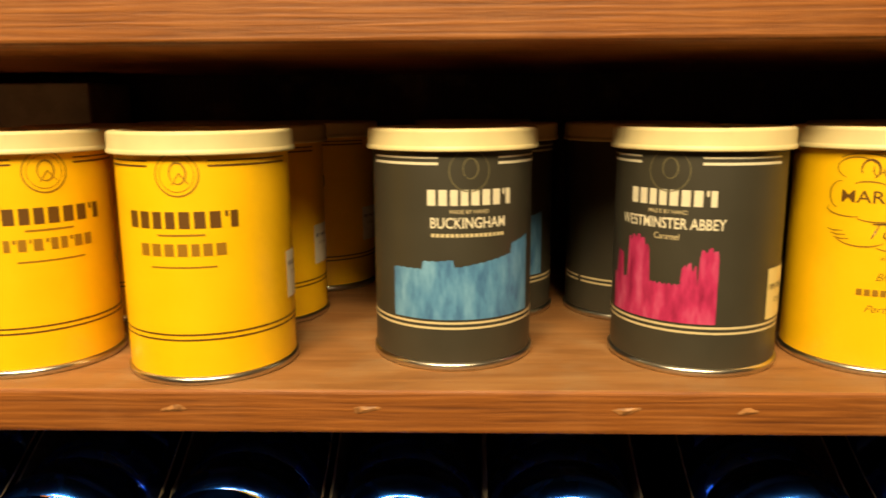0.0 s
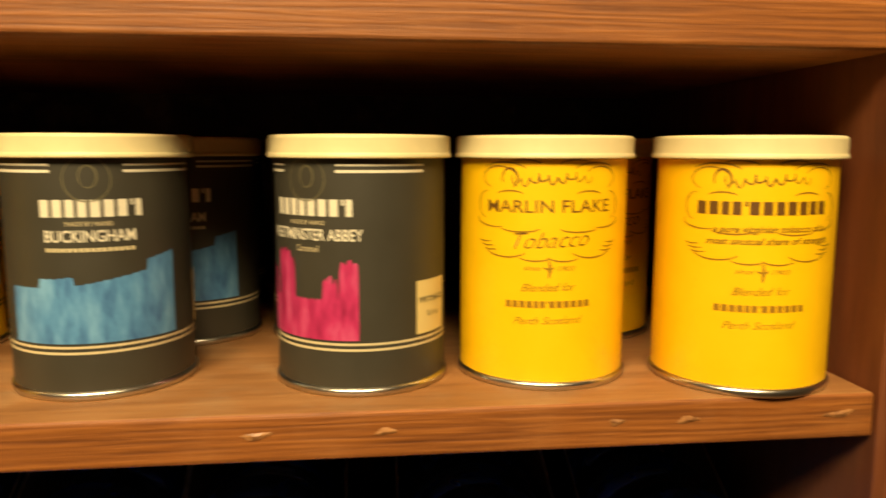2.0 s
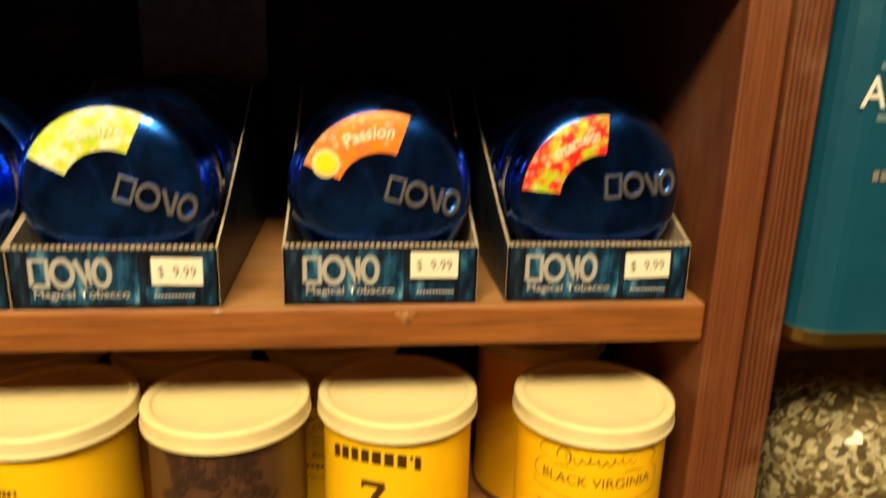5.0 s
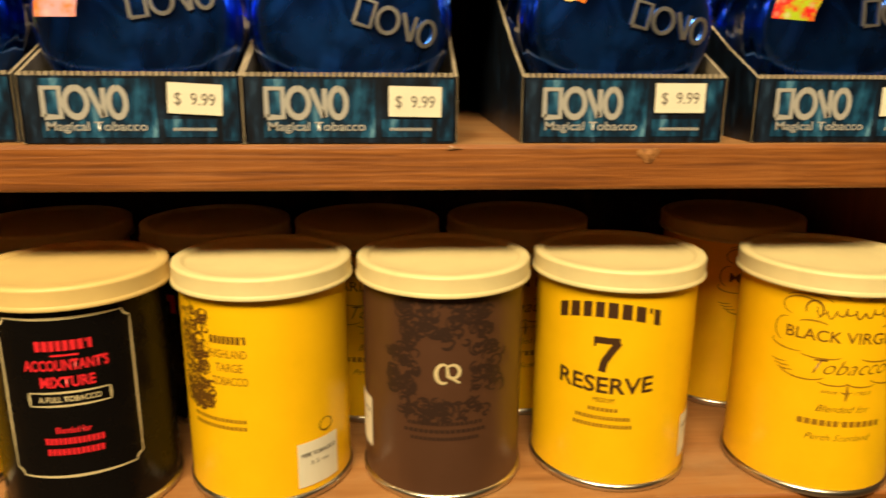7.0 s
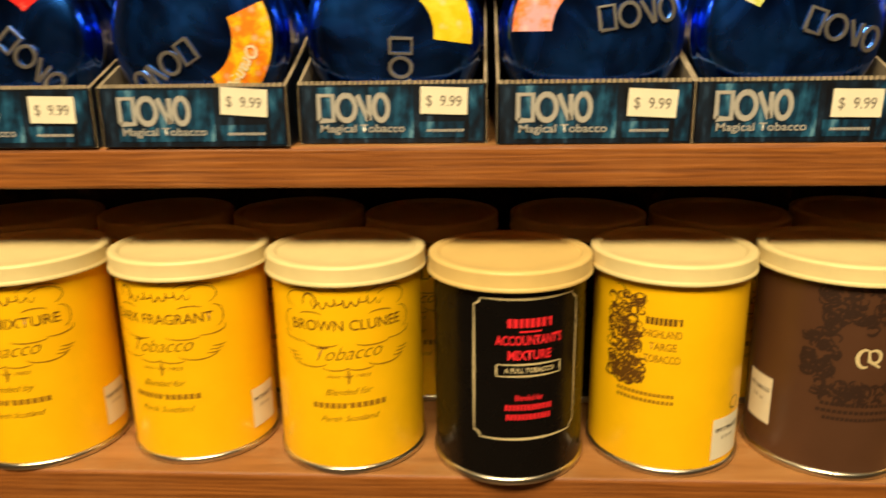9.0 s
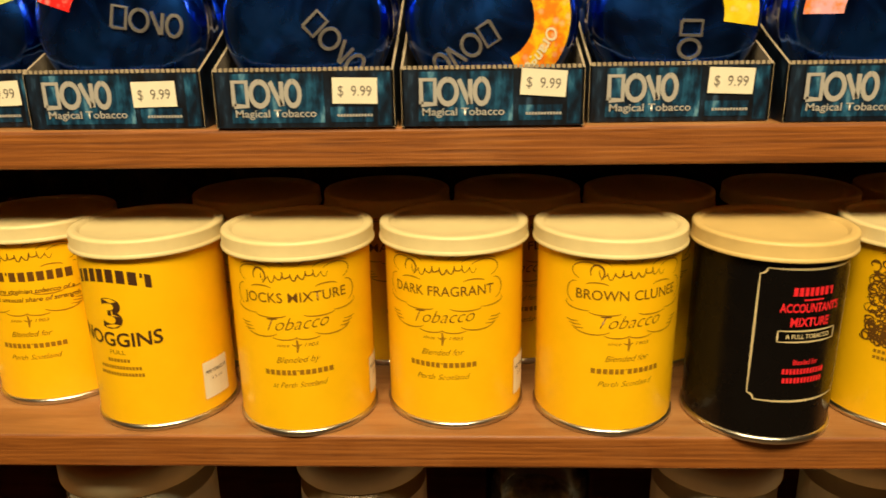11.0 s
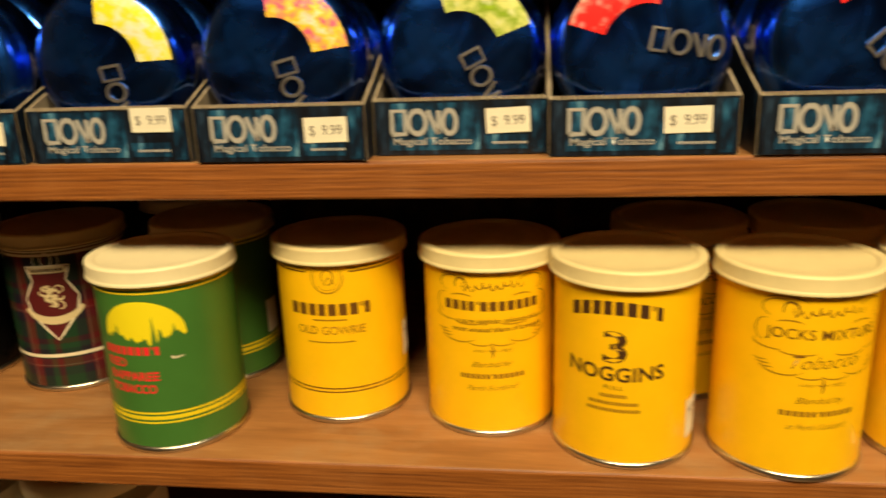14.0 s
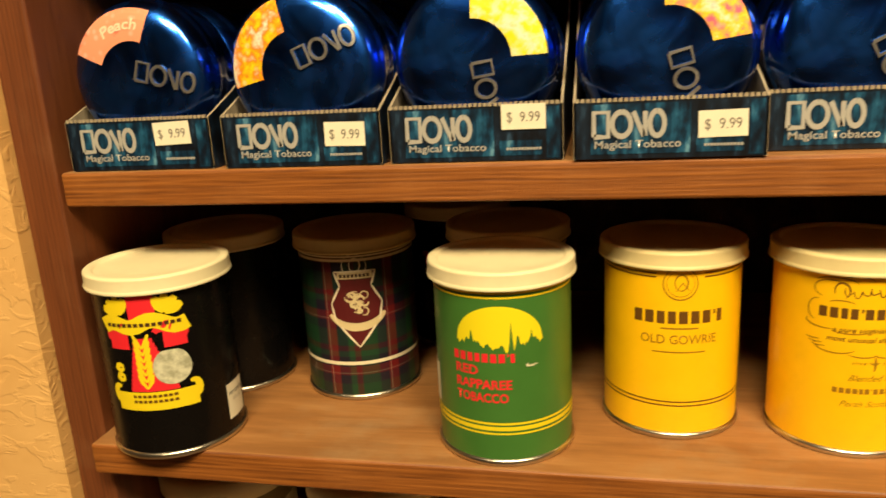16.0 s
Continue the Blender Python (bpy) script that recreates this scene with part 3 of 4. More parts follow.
def targe_tin(x, y, z, turn):
    ob, body = tin("yellow tobacco tin with brown ornament column and fine lettering", M_YELLOW, x, y, z, turn)
    ink(body, "ornament_print", ornament(11, 0.016, 0.042, 150, 0.0008), M_INK, -0.012, 0.067)
    ink(body, "ornament_print", ornament(12, 0.018, 0.012, 60, 0.0008), M_INK, -0.011, 0.050)
    ink(body, "name_bar", blocks_bm(BRAND, 0.016, 0.0034), M_INK, 0.006, 0.0765)
    for words, v in (("HIGHLAND", 0.0705), ("TARGE", 0.0645), ("TOBACCO", 0.0585)):
        ink(body, "lettering", text_bm(words, 0.0036, 0.016 if len(words) > 5 else 0.012, 0, 0.01), M_INK_SOFT, 0.006, v)
    for v in (0.0405, 0.0372):
        ink(body, "printed_line", blocks_bm((1,) * 14, 0.027, 0.0017), M_INK_SOFT, -0.001, v)
    price_label(body, 0.0430, 0.0170, w=0.021)
    bm = bmesh.new()
    ribbon(bm, arc(0, 0, 0.0035, 0.003, 90, 450, 16), 0.0007)
    ink(body, "ring_mark", bm, M_INK, 0.047, 0.033)
    return ob


def hill_tin(x, y, z, turn):
    ob, body = tin("green tobacco tin with a yellow hill and red lettering", M_GREEN, x, y, z, turn, M_CREAM2)
    for v, h in ((0.0930, 0.0022), (0.0902, 0.0010), (0.0235, 0.0012), (0.0208, 0.0022), (0.0180, 0.0010)):
        line_round(body, v, h, M_YINK)
    bm = bmesh.new()
    n = 60
    low, high = [], []
    for k in range(n + 1):
        s = -1 + 2 * k / n
        cap_v = 0.0675 + 0.0185 * math.sqrt(max(0.0, 1 - s * s))
        jag = 0.0030 * noise.noise(Vector((k * 0.9, 3.3, 0))) + 0.0020 * noise.noise(Vector((k * 2.3, 1.3, 0)))
        foot = 0.0665 - 0.0030 * math.cos(s * math.pi) * (1 - s * s) + jag
        tree = max(h * max(0, 1 - abs(s - c) / w) for c, h, w in ((0.27, 0.014, 0.05), (0.42, 0.008, 0.05), (0.05, 0.004, 0.06), (-0.62, 0.007, 0.05), (0.74, 0.005, 0.06), (-0.25, 0.003, 0.08)))
        low.append(bm.verts.new((s * 0.0225, min(cap_v - 0.0001, foot + tree), 0)))
        high.append(bm.verts.new((s * 0.0225, cap_v, 0)))
    for k in range(n):
        bm.faces.new((low[k], low[k + 1], high[k + 1], high[k]))
    ink(body, "hill_print", bm, M_HILL)
    ink(body, "name_bar", blocks_bm(BRAND, 0.033, 0.0047), M_RED, -0.0085, 0.0590)
    for words, w, v in (("RED", 0.013, 0.0522), ("RAPPAREE", 0.0300, 0.0448), ("TOBACCO", 0.0280, 0.0376)):
        ink(body, "lettering", text_bm(words, 0.0047, w, 0, 0.03), M_RED, -0.0240 + w / 2, v)
    ink(body, "lettering", squiggle(0.005, 0.001, 3, 0.0006), M_WHITE_INK, 0.0165, 0.0545, 8)
    ink(body, "sticker", bar_bm(0.014, 0.022), M_PAPER, -0.048, 0.037, 0, 0.0003, "small pale paper sticker")
    return ob


M_TARTAN = mat("tartan_print", (0.02, 0.05, 0.03), 0.35)
tb = M_TARTAN.node_tree.nodes["Principled BSDF"]
tb.inputs["Specular IOR Level"].default_value = 0.3
tc = node(M_TARTAN, "ShaderNodeTexCoord")
sx = node(M_TARTAN, "ShaderNodeSeparateXYZ")
link(M_TARTAN, tc, "Object", sx, 0)


def stripes(axis, period, stops):
    mu = node(M_TARTAN, "ShaderNodeMath")
    mu.operation = "MULTIPLY"
    mu.inputs[1].default_value = 1 / period
    link(M_TARTAN, sx, axis, mu, 0)
    fr = node(M_TARTAN, "ShaderNodeMath")
    fr.operation = "FRACT"
    link(M_TARTAN, mu, 0, fr, 0)
    r = ramp(M_TARTAN, stops)
    r.color_ramp.interpolation = "CONSTANT"
    link(M_TARTAN, fr, 0, r, "Fac")
    return r


SETT = [(0.0, (0.010, 0.040, 0.018)), (0.30, (0.016, 0.012, 0.022)), (0.46, (0.13, 0.010, 0.012)), (0.485, (0.25, 0.18, 0.14)), (0.50, (0.13, 0.010, 0.012)), (0.62, (0.010, 0.010, 0.02)), (0.80, (0.012, 0.05, 0.022)), (0.9, (0.06, 0.01, 0.012))]
ta, tz = stripes(0, 0.036, SETT), stripes(2, 0.036, SETT)
tm = node(M_TARTAN, "ShaderNodeMix")
tm.data_type = "RGBA"
tm.inputs[0].default_value = 0.4
link(M_TARTAN, ta, "Color", tm, 6)
link(M_TARTAN, tz, "Color", tm, 7)
link(M_TARTAN, tm, 2, tb, "Base Color")


def tartan_tin(x, y, z, turn):
    ob, body = tin("dark tartan tobacco tin with a maroon crest and buff bands", M_TARTAN, x, y, z, turn)
    for v, h in ((0.0922, 0.0010), (0.0900, 0.0016), (0.0245, 0.0022)):
        line_round(body, v, h, M_WHITE_INK)
    crest = bmesh.new()
    pts = [(-0.0125, 0.083), (0.0125, 0.083), (0.0095, 0.074), (0.0155, 0.063), (0.0135, 0.052), (0.0, 0.035), (-0.0135, 0.052), (-0.0155, 0.063), (-0.0095, 0.074)]
    mid = crest.verts.new((0, 0.060, 0))
    vs = [crest.verts.new((u, v, 0)) for u, v in pts]
    for k in range(len(vs)):
        crest.faces.new((mid, vs[k - 1], vs[k]))
    bmesh.ops.subdivide_edges(crest, edges=crest.edges[:], cuts=3, use_grid_fill=True)
    ink(body, "crest", crest, mat("maroon_crest", (0.09, 0.010, 0.012), 0.4))
    bm = bmesh.new()
    for a, b in zip(pts, pts[1:] + pts[:1]):
        ribbon(bm, [(a[0] + (b[0] - a[0]) * k / 4, a[1] + (b[1] - a[1]) * k / 4) for k in range(5)], 0.0014)
    ribbon(bm, arc(0, 0.0865, 0.0072, 0.0072, 90, 450, 30), 0.0006)
    ribbon(bm, arc(0.0004, 0.087, 0.0032, 0.0042, 230, -120, 20), 0.0008)
    ink(body, "crest_outline", bm, M_WHITE_INK, 0, 0, 0, 0.0003)
    scroll = bmesh.new()
    quad(scroll, -0.0105, 0.0105, 0.0785, 0.0825)
    ribbon(scroll, arc(0, 0.062, 0.0185, 0.014, 205, 335, 18), 0.0052)
    ink(body, "scroll", scroll, M_GOLD, 0, 0, 0, 0.0003)
    ink(body, "name_bar", blocks_bm((1,) * 8, 0.018, 0.0020), M_INK_DARK, 0, 0.0805, 0, 0.0005)
    ink(body, "ornament_print", ornament(21, 0.010, 0.012, 22, 0.0012), M_GOLD, 0, 0.0635, 0, 0.0004)
    return ob


def orchard_tin(x, y, z, turn, plain=False):
    ob, body = tin("glossy black tobacco tin with a red and yellow orchard emblem" if not plain else "glossy black tobacco tin with a small red mark", M_BLACK, x, y, z, turn, M_CREAM2)
    if plain:
        ink(body, "red_mark", bar_bm(0.003, 0.010), M_RED, -0.018, 0.066)
        ink(body, "red_mark", bar_bm(0.003, 0.004), M_RED, -0.021, 0.069)
        return ob
    red = bmesh.new()
    quad(red, -0.0065, 0.0075, 0.079, 0.0935)
    quad(red, -0.0200, -0.0085, 0.0640, 0.0740)
    quad(red, 0.0095, 0.0215, 0.0640, 0.0740)
    ribbon(red, arc(-0.012, 0.071, 0.008, 0.005, 20, 200, 12), 0.006)
    ribbon(red, arc(0.013, 0.071, 0.008, 0.005, 160, -20, 12), 0.006)
    for k in range(12):
        s = k / 12
        quad(red, -0.006 - 0.006 * s, 0.004 + 0.011 * s, 0.070 - 0.030 * s - 0.0026, 0.070 - 0.030 * s)
    ink(body, "red_print", red, M_RED)
    yel = bmesh.new()
    for side in (-1, 1):
        for k in range(4):
            a = 20 + k * 32
            c, s = math.cos(radians(a)) * side, math.sin(radians(a))
            u, v = side * 0.012, 0.0835
            ribbon(yel, [(u + c * 0.010 * j / 5, v + s * 0.0095 * j / 5) for j in range(6)], 0.0062)
    ribbon(yel, [(-0.023 + 0.046 * k / 14, 0.0765 + 0.0018 * math.sin(k * 0.9) + 0.002 * (1 - abs(k - 7) / 7)) for k in range(15)], 0.0085, True)
    for k in range(7):
        for side in (-1, 1):
            v = 0.0435 + k * 0.0038
            ribbon(yel, [(-0.002, v - 0.002), (-0.002 + side * 0.0025, v + 0.002), (-0.002 + side * 0.004, v + 0.006)], 0.0024)
    quad(yel, -0.0215, 0.0235, 0.0290, 0.0395)
    ribbon(yel, arc(-0.0195, 0.0385, 0.003, 0.0045, 60, 300, 10), 0.004)
    ribbon(yel, arc(0.0215, 0.0385, 0.003, 0.0045, 120, -120, 10), 0.004)
    for v in (0.048, 0.0535):
        ribbon(yel, arc(-0.0165, v, 0.002, 0.0016, 0, 360, 10), 0.003)
    ink(body, "yellow_print", yel, M_YINK, 0, 0, 0, 0.0002)
    apple = bmesh.new()
    ring = [apple.verts.new((0.012 + 0.0098 * math.cos(a) * (1 - 0.10 * math.sin(a)), 0.0535 + 0.0105 * math.sin(a) - 0.0016 * max(0, math.sin(a)) ** 8, 0)) for a in [2 * math.pi * k / 28 for k in range(28)]]
    mid = apple.verts.new((0.012, 0.0535, 0))
    for k in range(28):
        apple.faces.new((mid, ring[k - 1], ring[k]))
    bmesh.ops.subdivide_edges(apple, edges=apple.edges[:], cuts=2, use_grid_fill=True)
    ink(body, "apple_print", apple, patched("silver_apple_print", [(0.35, (0.35, 0.35, 0.25)), (0.6, (0.62, 0.62, 0.48))], 250), 0, 0, 0, 0.0004)
    ink(body, "printed_line", blocks_bm((1,) * 9, 0.024, 0.0016), M_INK, 0.001, 0.0372, 0, 0.0004)
    ink(body, "printed_line", blocks_bm((1,) * 9, 0.024, 0.0016), M_INK, 0.001, 0.0342, 0, 0.0004)
    ink(body, "printed_line", blocks_bm((1,) * 13, 0.040, 0.0020), M_INK_DARK, 0, 0.0775, 0, 0.0004)
    price_label(body, 0.049, 0.021)
    return ob


# lower shelf, front row
script_tin("BLACK VIRGINIA", -0.0389, 0.0150, Z_C, -10)
big_number_tin("7", 0.0828, "RESERVE", 0.042, -0.1335, 0.0252, Z_C, -21, "MEDIUM")
brown_tin(-0.2142, 0.0219, Z_C, -2)
targe_tin(-0.2938, 0.0224, Z_C, -26)
ledger_tin(-0.3716, 0.0133, Z_C, 13)
script_tin("BROWN CLUNEE", -0.4508, 0.0200, Z_C, 8, sticker=False)
script_tin("DARK FRAGRANT", -0.5305, 0.0265, Z_C, -9)
script_tin("JOCKS MIXTURE", -0.6105, 0.0186, Z_C, 6, blends="Blended by")
big_number_tin("3", 0.0822, "NOGGINS", 0.048, -0.6908, 0.0236, Z_C, -14, "FULL")
script_tin(None, -0.7620, 0.0500, Z_C, 5, sticker=False, small=True)
classic_tin((), "OLD GOWRIE", -0.8490, 0.0596, Z_C, 2)
hill_tin(-0.9383, 0.0229, Z_C, 4)
tartan_tin(-1.0402, 0.0879, Z_C, 16)
orchard_tin(-1.1286, 0.0085, Z_C, 14)
# lower shelf, rows behind
orchard_tin(-1.1300, 0.0880, Z_C, 30, plain=True)
hill_tin(-0.9440, 0.1020, Z_C, 160)
for x, y, turn in ((-0.0450, 0.1010, 20), (-0.1680, 0.1000, 0), (-0.2500, 0.0960, 10), (-0.4140, 0.0960, -20), (-0.4930, 0.1020, 0), (-0.5730, 0.1000, 30), (-0.6530, 0.0970, 10)):
    script_tin("MARLIN FLAKE", x, y, Z_C, turn, sticker=False)
orchard_tin(-0.3300, 0.0960, Z_C, 0, plain=True)
orchard_tin(-0.9900, 0.1750, Z_C, 0, plain=True)
# tins on the board above, of which the feet show
for x, y in ((-0.300, 0.045), (-0.165, 0.041), (-0.085, 0.041), (-0.47, 0.05)):
    script_tin("MARLIN FLAKE", x, y, Z_T, 0, sticker=False)

# ---- trays of round tins on the middle shelf ----
CAN_R = 0.0425
M_CAN = mat("blue_metallic_lacquer", (0.012, 0.055, 0.26), 0.28, 1.0, Coat_Weight=1.0, Coat_Roughness=0.05)
cn = node(M_CAN, "ShaderNodeTexNoise", Scale=1.0, Detail=4.0)
link(M_CAN, coords(M_CAN, (30, 30, 30)), "Vector", cn, "Vector")
cr = ramp(M_CAN, [(0.35, (0.009, 0.068, 0.50)), (0.7, (0.028, 0.20, 0.95))])
link(M_CAN, cn, "Fac", cr, "Fac")
link(M_CAN, cr, "Color", M_CAN.node_tree.nodes["Principled BSDF"], "Base Color")
bump(M_CAN, cn, "Fac", 0.04, 0.002)
smear = node(M_CAN, "ShaderNodeTexNoise", Scale=1.0, Detail=3.0, Distortion=0.8)
link(M_CAN, coords(M_CAN, (38, 38, 38)), "Vector", smear, "Vector")
gloss = node(M_CAN, "ShaderNodeMapRange")
gloss.inputs[1].default_value, gloss.inputs[2].default_value = 0.38, 0.64
gloss.inputs[3].default_value, gloss.inputs[4].default_value = 0.18, 0.33
link(M_CAN, smear, "Fac", gloss, 0)
link(M_CAN, gloss, 0, M_CAN.node_tree.nodes["Principled BSDF"], "Roughness")
M_SILVER = mat("embossed_silver", (0.84, 0.84, 0.86), 0.30, 0.95)
M_CARD = patched("raw_card", [(0.35, (0.27, 0.22, 0.15)), (0.65, (0.38, 0.32, 0.23))], 200, 0.85)
M_TRAY_DARK = patched("dark_tray_print", [(0.42, (0.002, 0.003, 0.007)), (0.60, (0.006, 0.016, 0.036)), (0.74, (0.04, 0.09, 0.17))], 110, 0.4, (1.8, 1.0, 0.5))
M_TRAY_TEAL = patched("teal_tray_print", [(0.36, (0.002, 0.006, 0.016)), (0.48, (0.004, 0.030, 0.072)), (0.60, (0.015, 0.095, 0.20)), (0.72, (0.12, 0.28, 0.42))], 130, 0.38, (1.5, 1.0, 0.5))
M_SILVER_INK = mat("silver_ink", (0.56, 0.55, 0.53), 0.35, 0.35)


def fruit(name, cols):
    """A photographic fruit print: soft rounded fruit shapes over a ground, with pale glints."""
    n = len(cols)
    stops = [(0.30 + 0.42 * k / n, c) for k, c in enumerate(cols)]
    m = patched(name, stops, 95, 0.35)
    bsdf = m.node_tree.nodes["Principled BSDF"]
    ground = bsdf.inputs["Base Color"].links[0].from_socket
    cell = node(m, "ShaderNodeTexVoronoi", Scale=1.0)
    link(m, coords(m, (210, 210, 210)), "Vector", cell, "Vector")
    glint = ramp(m, [(0.10, (0.55, 0.55, 0.55)), (0.42, (0, 0, 0))])
    link(m, cell, "Distance", glint, "Fac")
    over = node(m, "ShaderNodeMix")
    over.data_type = "RGBA"
    link(m, glint, "Color", over, 0)
    m.node_tree.links.new(ground, over.inputs[6])
    over.inputs[7].default_value = (*(0.45 * c + 0.45 for c in cols[-1]), 1)
    link(m, over, 2, bsdf, "Base Color")
    return m


RED, ORANGE, YEL, LIME, WHITE, PINK, PEACH = (0.70, 0.02, 0.02), (0.85, 0.22, 0.01), (0.82, 0.58, 0.01), (0.40, 0.58, 0.02), (0.75, 0.75, 0.62), (0.75, 0.12, 0.25), (0.85, 0.32, 0.20)
FLAVOURS = {
    "melon": (fruit("red_and_lime_label", (LIME, RED, RED, LIME)), "Watermelon"),
    "passion": (fruit("passion_fruit_label", (YEL, (0.6, 0.16, 0.05), ORANGE)), "Passion"),
    "lime": (fruit("lime_label", (WHITE, LIME, (0.55, 0.62, 0.05), WHITE)), "Grape"),
    "pink": (fruit("pink_sweets_label", (PINK, ORANGE, (0.8, 0.4, 0.5))), None),
    "yellow": (fruit("yellow_label", (YEL, (0.85, 0.68, 0.05), YEL)), None),
    "orange": (fruit("orange_label", (ORANGE, YEL, ORANGE)), "Orange"),
    "red": (fruit("red_label", (WHITE, (0.78, 0.30, 0.26), RED, RED)), None),
    "green": (fruit("green_grape_label", (LIME, (0.22, 0.36, 0.01), (0.6, 0.65, 0.2))), None),
    "mixed": (fruit("mixed_fruit_label", (ORANGE, WHITE, YEL, PINK)), None),
    "lemon": (fruit("lemon_label", (YEL, WHITE, (0.8, 0.7, 0.02))), None),
    "cocktail": (fruit("cocktail_label", (RED, WHITE, ORANGE, YEL)), None),
    "peach": (fruit("peach_label", (RED, PEACH, PEACH)), "Peach"),
}
# dome face of a can: depth as a function of the distance from its middle
FACE = [(0.0, 0.0048), (0.006, 0.0047), (0.012, 0.0042), (0.0165, 0.0039), (0.0180, 0.0040), (0.024, 0.0038), (0.031, 0.0028), (0.0365, 0.0012), (0.0385, -0.0010), (0.0400, -0.0035), (0.0412, -0.0075), (0.0412, -0.0095), (0.0425, -0.0105), (0.0425, -0.0145),
        (0.0410, -0.0155), (0.0405, -0.0300), (0.0412, -0.0325), (0.0400, -0.0345), (0.0, -0.0340)]


def dome(r):
    for (r0, h0), (r1, h1) in zip(FACE, FACE[1:]):
        if r <= r1:
            return h0 + (h1 - h0) * (r - r0) / (r1 - r0)
    return 0.0


def on_dome(bm, e):
    """Lay a flat drawing on the dome face, facing the front."""
    for v in bm.verts:
        v.co = Vector((v.co.x, -(dome(math.hypot(v.co.x, v.co.y)) + e + v.co.z), v.co.y))
    return bm


def mark_shapes(scale, deep=0.0, tall=1.0, w=0.0021):
    """Four plain linked shapes: a barred frame, a ring, a slant and a half ring."""
    bm = bmesh.new()

    def stroke(pts):
        n = len(pts)
        rows = []
        for i, (u, v) in enumerate(pts):
            p, q = pts[max(0, i - 1)], pts[min(n - 1, i + 1)]
            d = Vector((q[0] - p[0], q[1] - p[1])).normalized()
            rows.append([bm.verts.new((u - d.y * w / 2, v + d.x * w / 2, deep)), bm.verts.new((u + d.y * w / 2, v - d.x * w / 2, deep)),
                         bm.verts.new((u - d.y * w / 2, v + d.x * w / 2, 0)), bm.verts.new((u + d.y * w / 2, v - d.x * w / 2, 0))])
        for a, b in zip(rows, rows[1:]):
            bm.faces.new((a[1], b[1], b[0], a[0]))
            if deep:
                bm.faces.new((a[0], b[0], b[2], a[2]))
                bm.faces.new((a[3], b[3], b[1], a[1]))
    stroke([(-0.0155, -0.0046), (-0.0155, 0.0046), (-0.0090, 0.0046), (-0.0090, -0.0046), (-0.0155, -0.0046)])
    stroke(arc(-0.0030, 0, 0.0042, 0.0046, 90, 450, 18))
    stroke([(0.0022, 0.0046), (0.0046, 0.0), (0.0070, -0.0046)])
    stroke([(0.0075, -0.0046), (0.0075, 0.0046)])
    stroke(arc(0.0128, 0, 0.0032, 0.0046, 90, 450, 18))
    for v in bm.verts:
        v.co.x *= scale
        v.co.y *= scale * tall
    return bm


def disc_bm(r):
    bm = bmesh.new()
    ring = [bm.verts.new((r * math.cos(2 * math.pi * k / 20), r * math.sin(2 * math.pi * k / 20), 0)) for k in range(20)]
    mid = bm.verts.new((0, 0, 0))
    for k in range(20):
        bm.faces.new((mid, ring[k - 1], ring[k]))
    return bm


def sector(r0, r1, a0, a1):
    bm = bmesh.new()
    rows = []
    for i in range(7):
        r = r0 + (r1 - r0) * i / 6
        rows.append([bm.verts.new((r * math.cos(radians(a0 + (a1 - a0) * k / 24)), r * math.sin(radians(a0 + (a1 - a0) * k / 24)), 0)) for k in range(25)])
    for a, b in zip(rows, rows[1:]):
        for k in range(24):
            bm.faces.new((a[k], b[k], b[k + 1], a[k + 1]))
    return bm


CAN_MESH = []


def round_can(x, y, z, turn, flavour=None, lean=0.0):
    """A flat round tin on edge, its face to the front."""
    grow = 0.958
    ob = thing("round_tin", "glossy metallic blue round tin with bright fruit label" if flavour else "glossy metallic blue round tobacco tin in shade", "tin", "round blue tins", at=pose(x, y, z + (CAN_R + 0.0006) * grow, lean, 0, 0) @ pose(0, 0, 0, 0, -turn, 0) @ Matrix.Scale(grow, 4))
    if not CAN_MESH:
        body = part("body", revolve(FACE, 64, "y"), M_CAN, ob, smooth=True)
        CAN_MESH.append(body.data)
    else:
        body = new("body", CAN_MESH[0])
        body.parent = ob
    if flavour:
        material, words = FLAVOURS[flavour]
        bm = sector(0.0195, 0.0368, 84, 172)
        part("fruit_label", on_dome(bm, 0.0003), material, body, "bright printed fruit label")
        if words:
            bm = shift(text_bm(words, 0.0055, 0.024, 0.15, 0.02), 0, 0)
            for v in bm.verts:
                a = radians(116) - v.co.x / 0.029
                r = 0.0285 + v.co.y
                v.co = Vector((r * math.cos(a), r * math.sin(a), 0))
            part("lettering", on_dome(bm, 0.0006), M_WHITE_INK, body)
        if flavour == "passion":
            for r, colour, e in ((0.0062, M_STICK, 0.0006), (0.0045, M_YINK, 0.0009)):
                part("fruit_print", on_dome(shift(disc_bm(r), -0.0270, 0.0080), e), colour, body, "halved fruit picture")
        bm = shift(mark_shapes(1.04, 0.0009, 1.05, 0.0015), 0.0180, 0.0045)
        part("embossed_mark", on_dome(bm, 0.0002), M_SILVER, body, "raised silver shapes")
    return ob


TRAY_W, TRAY_D, TRAY_F = 0.0838, 0.215, 0.0262


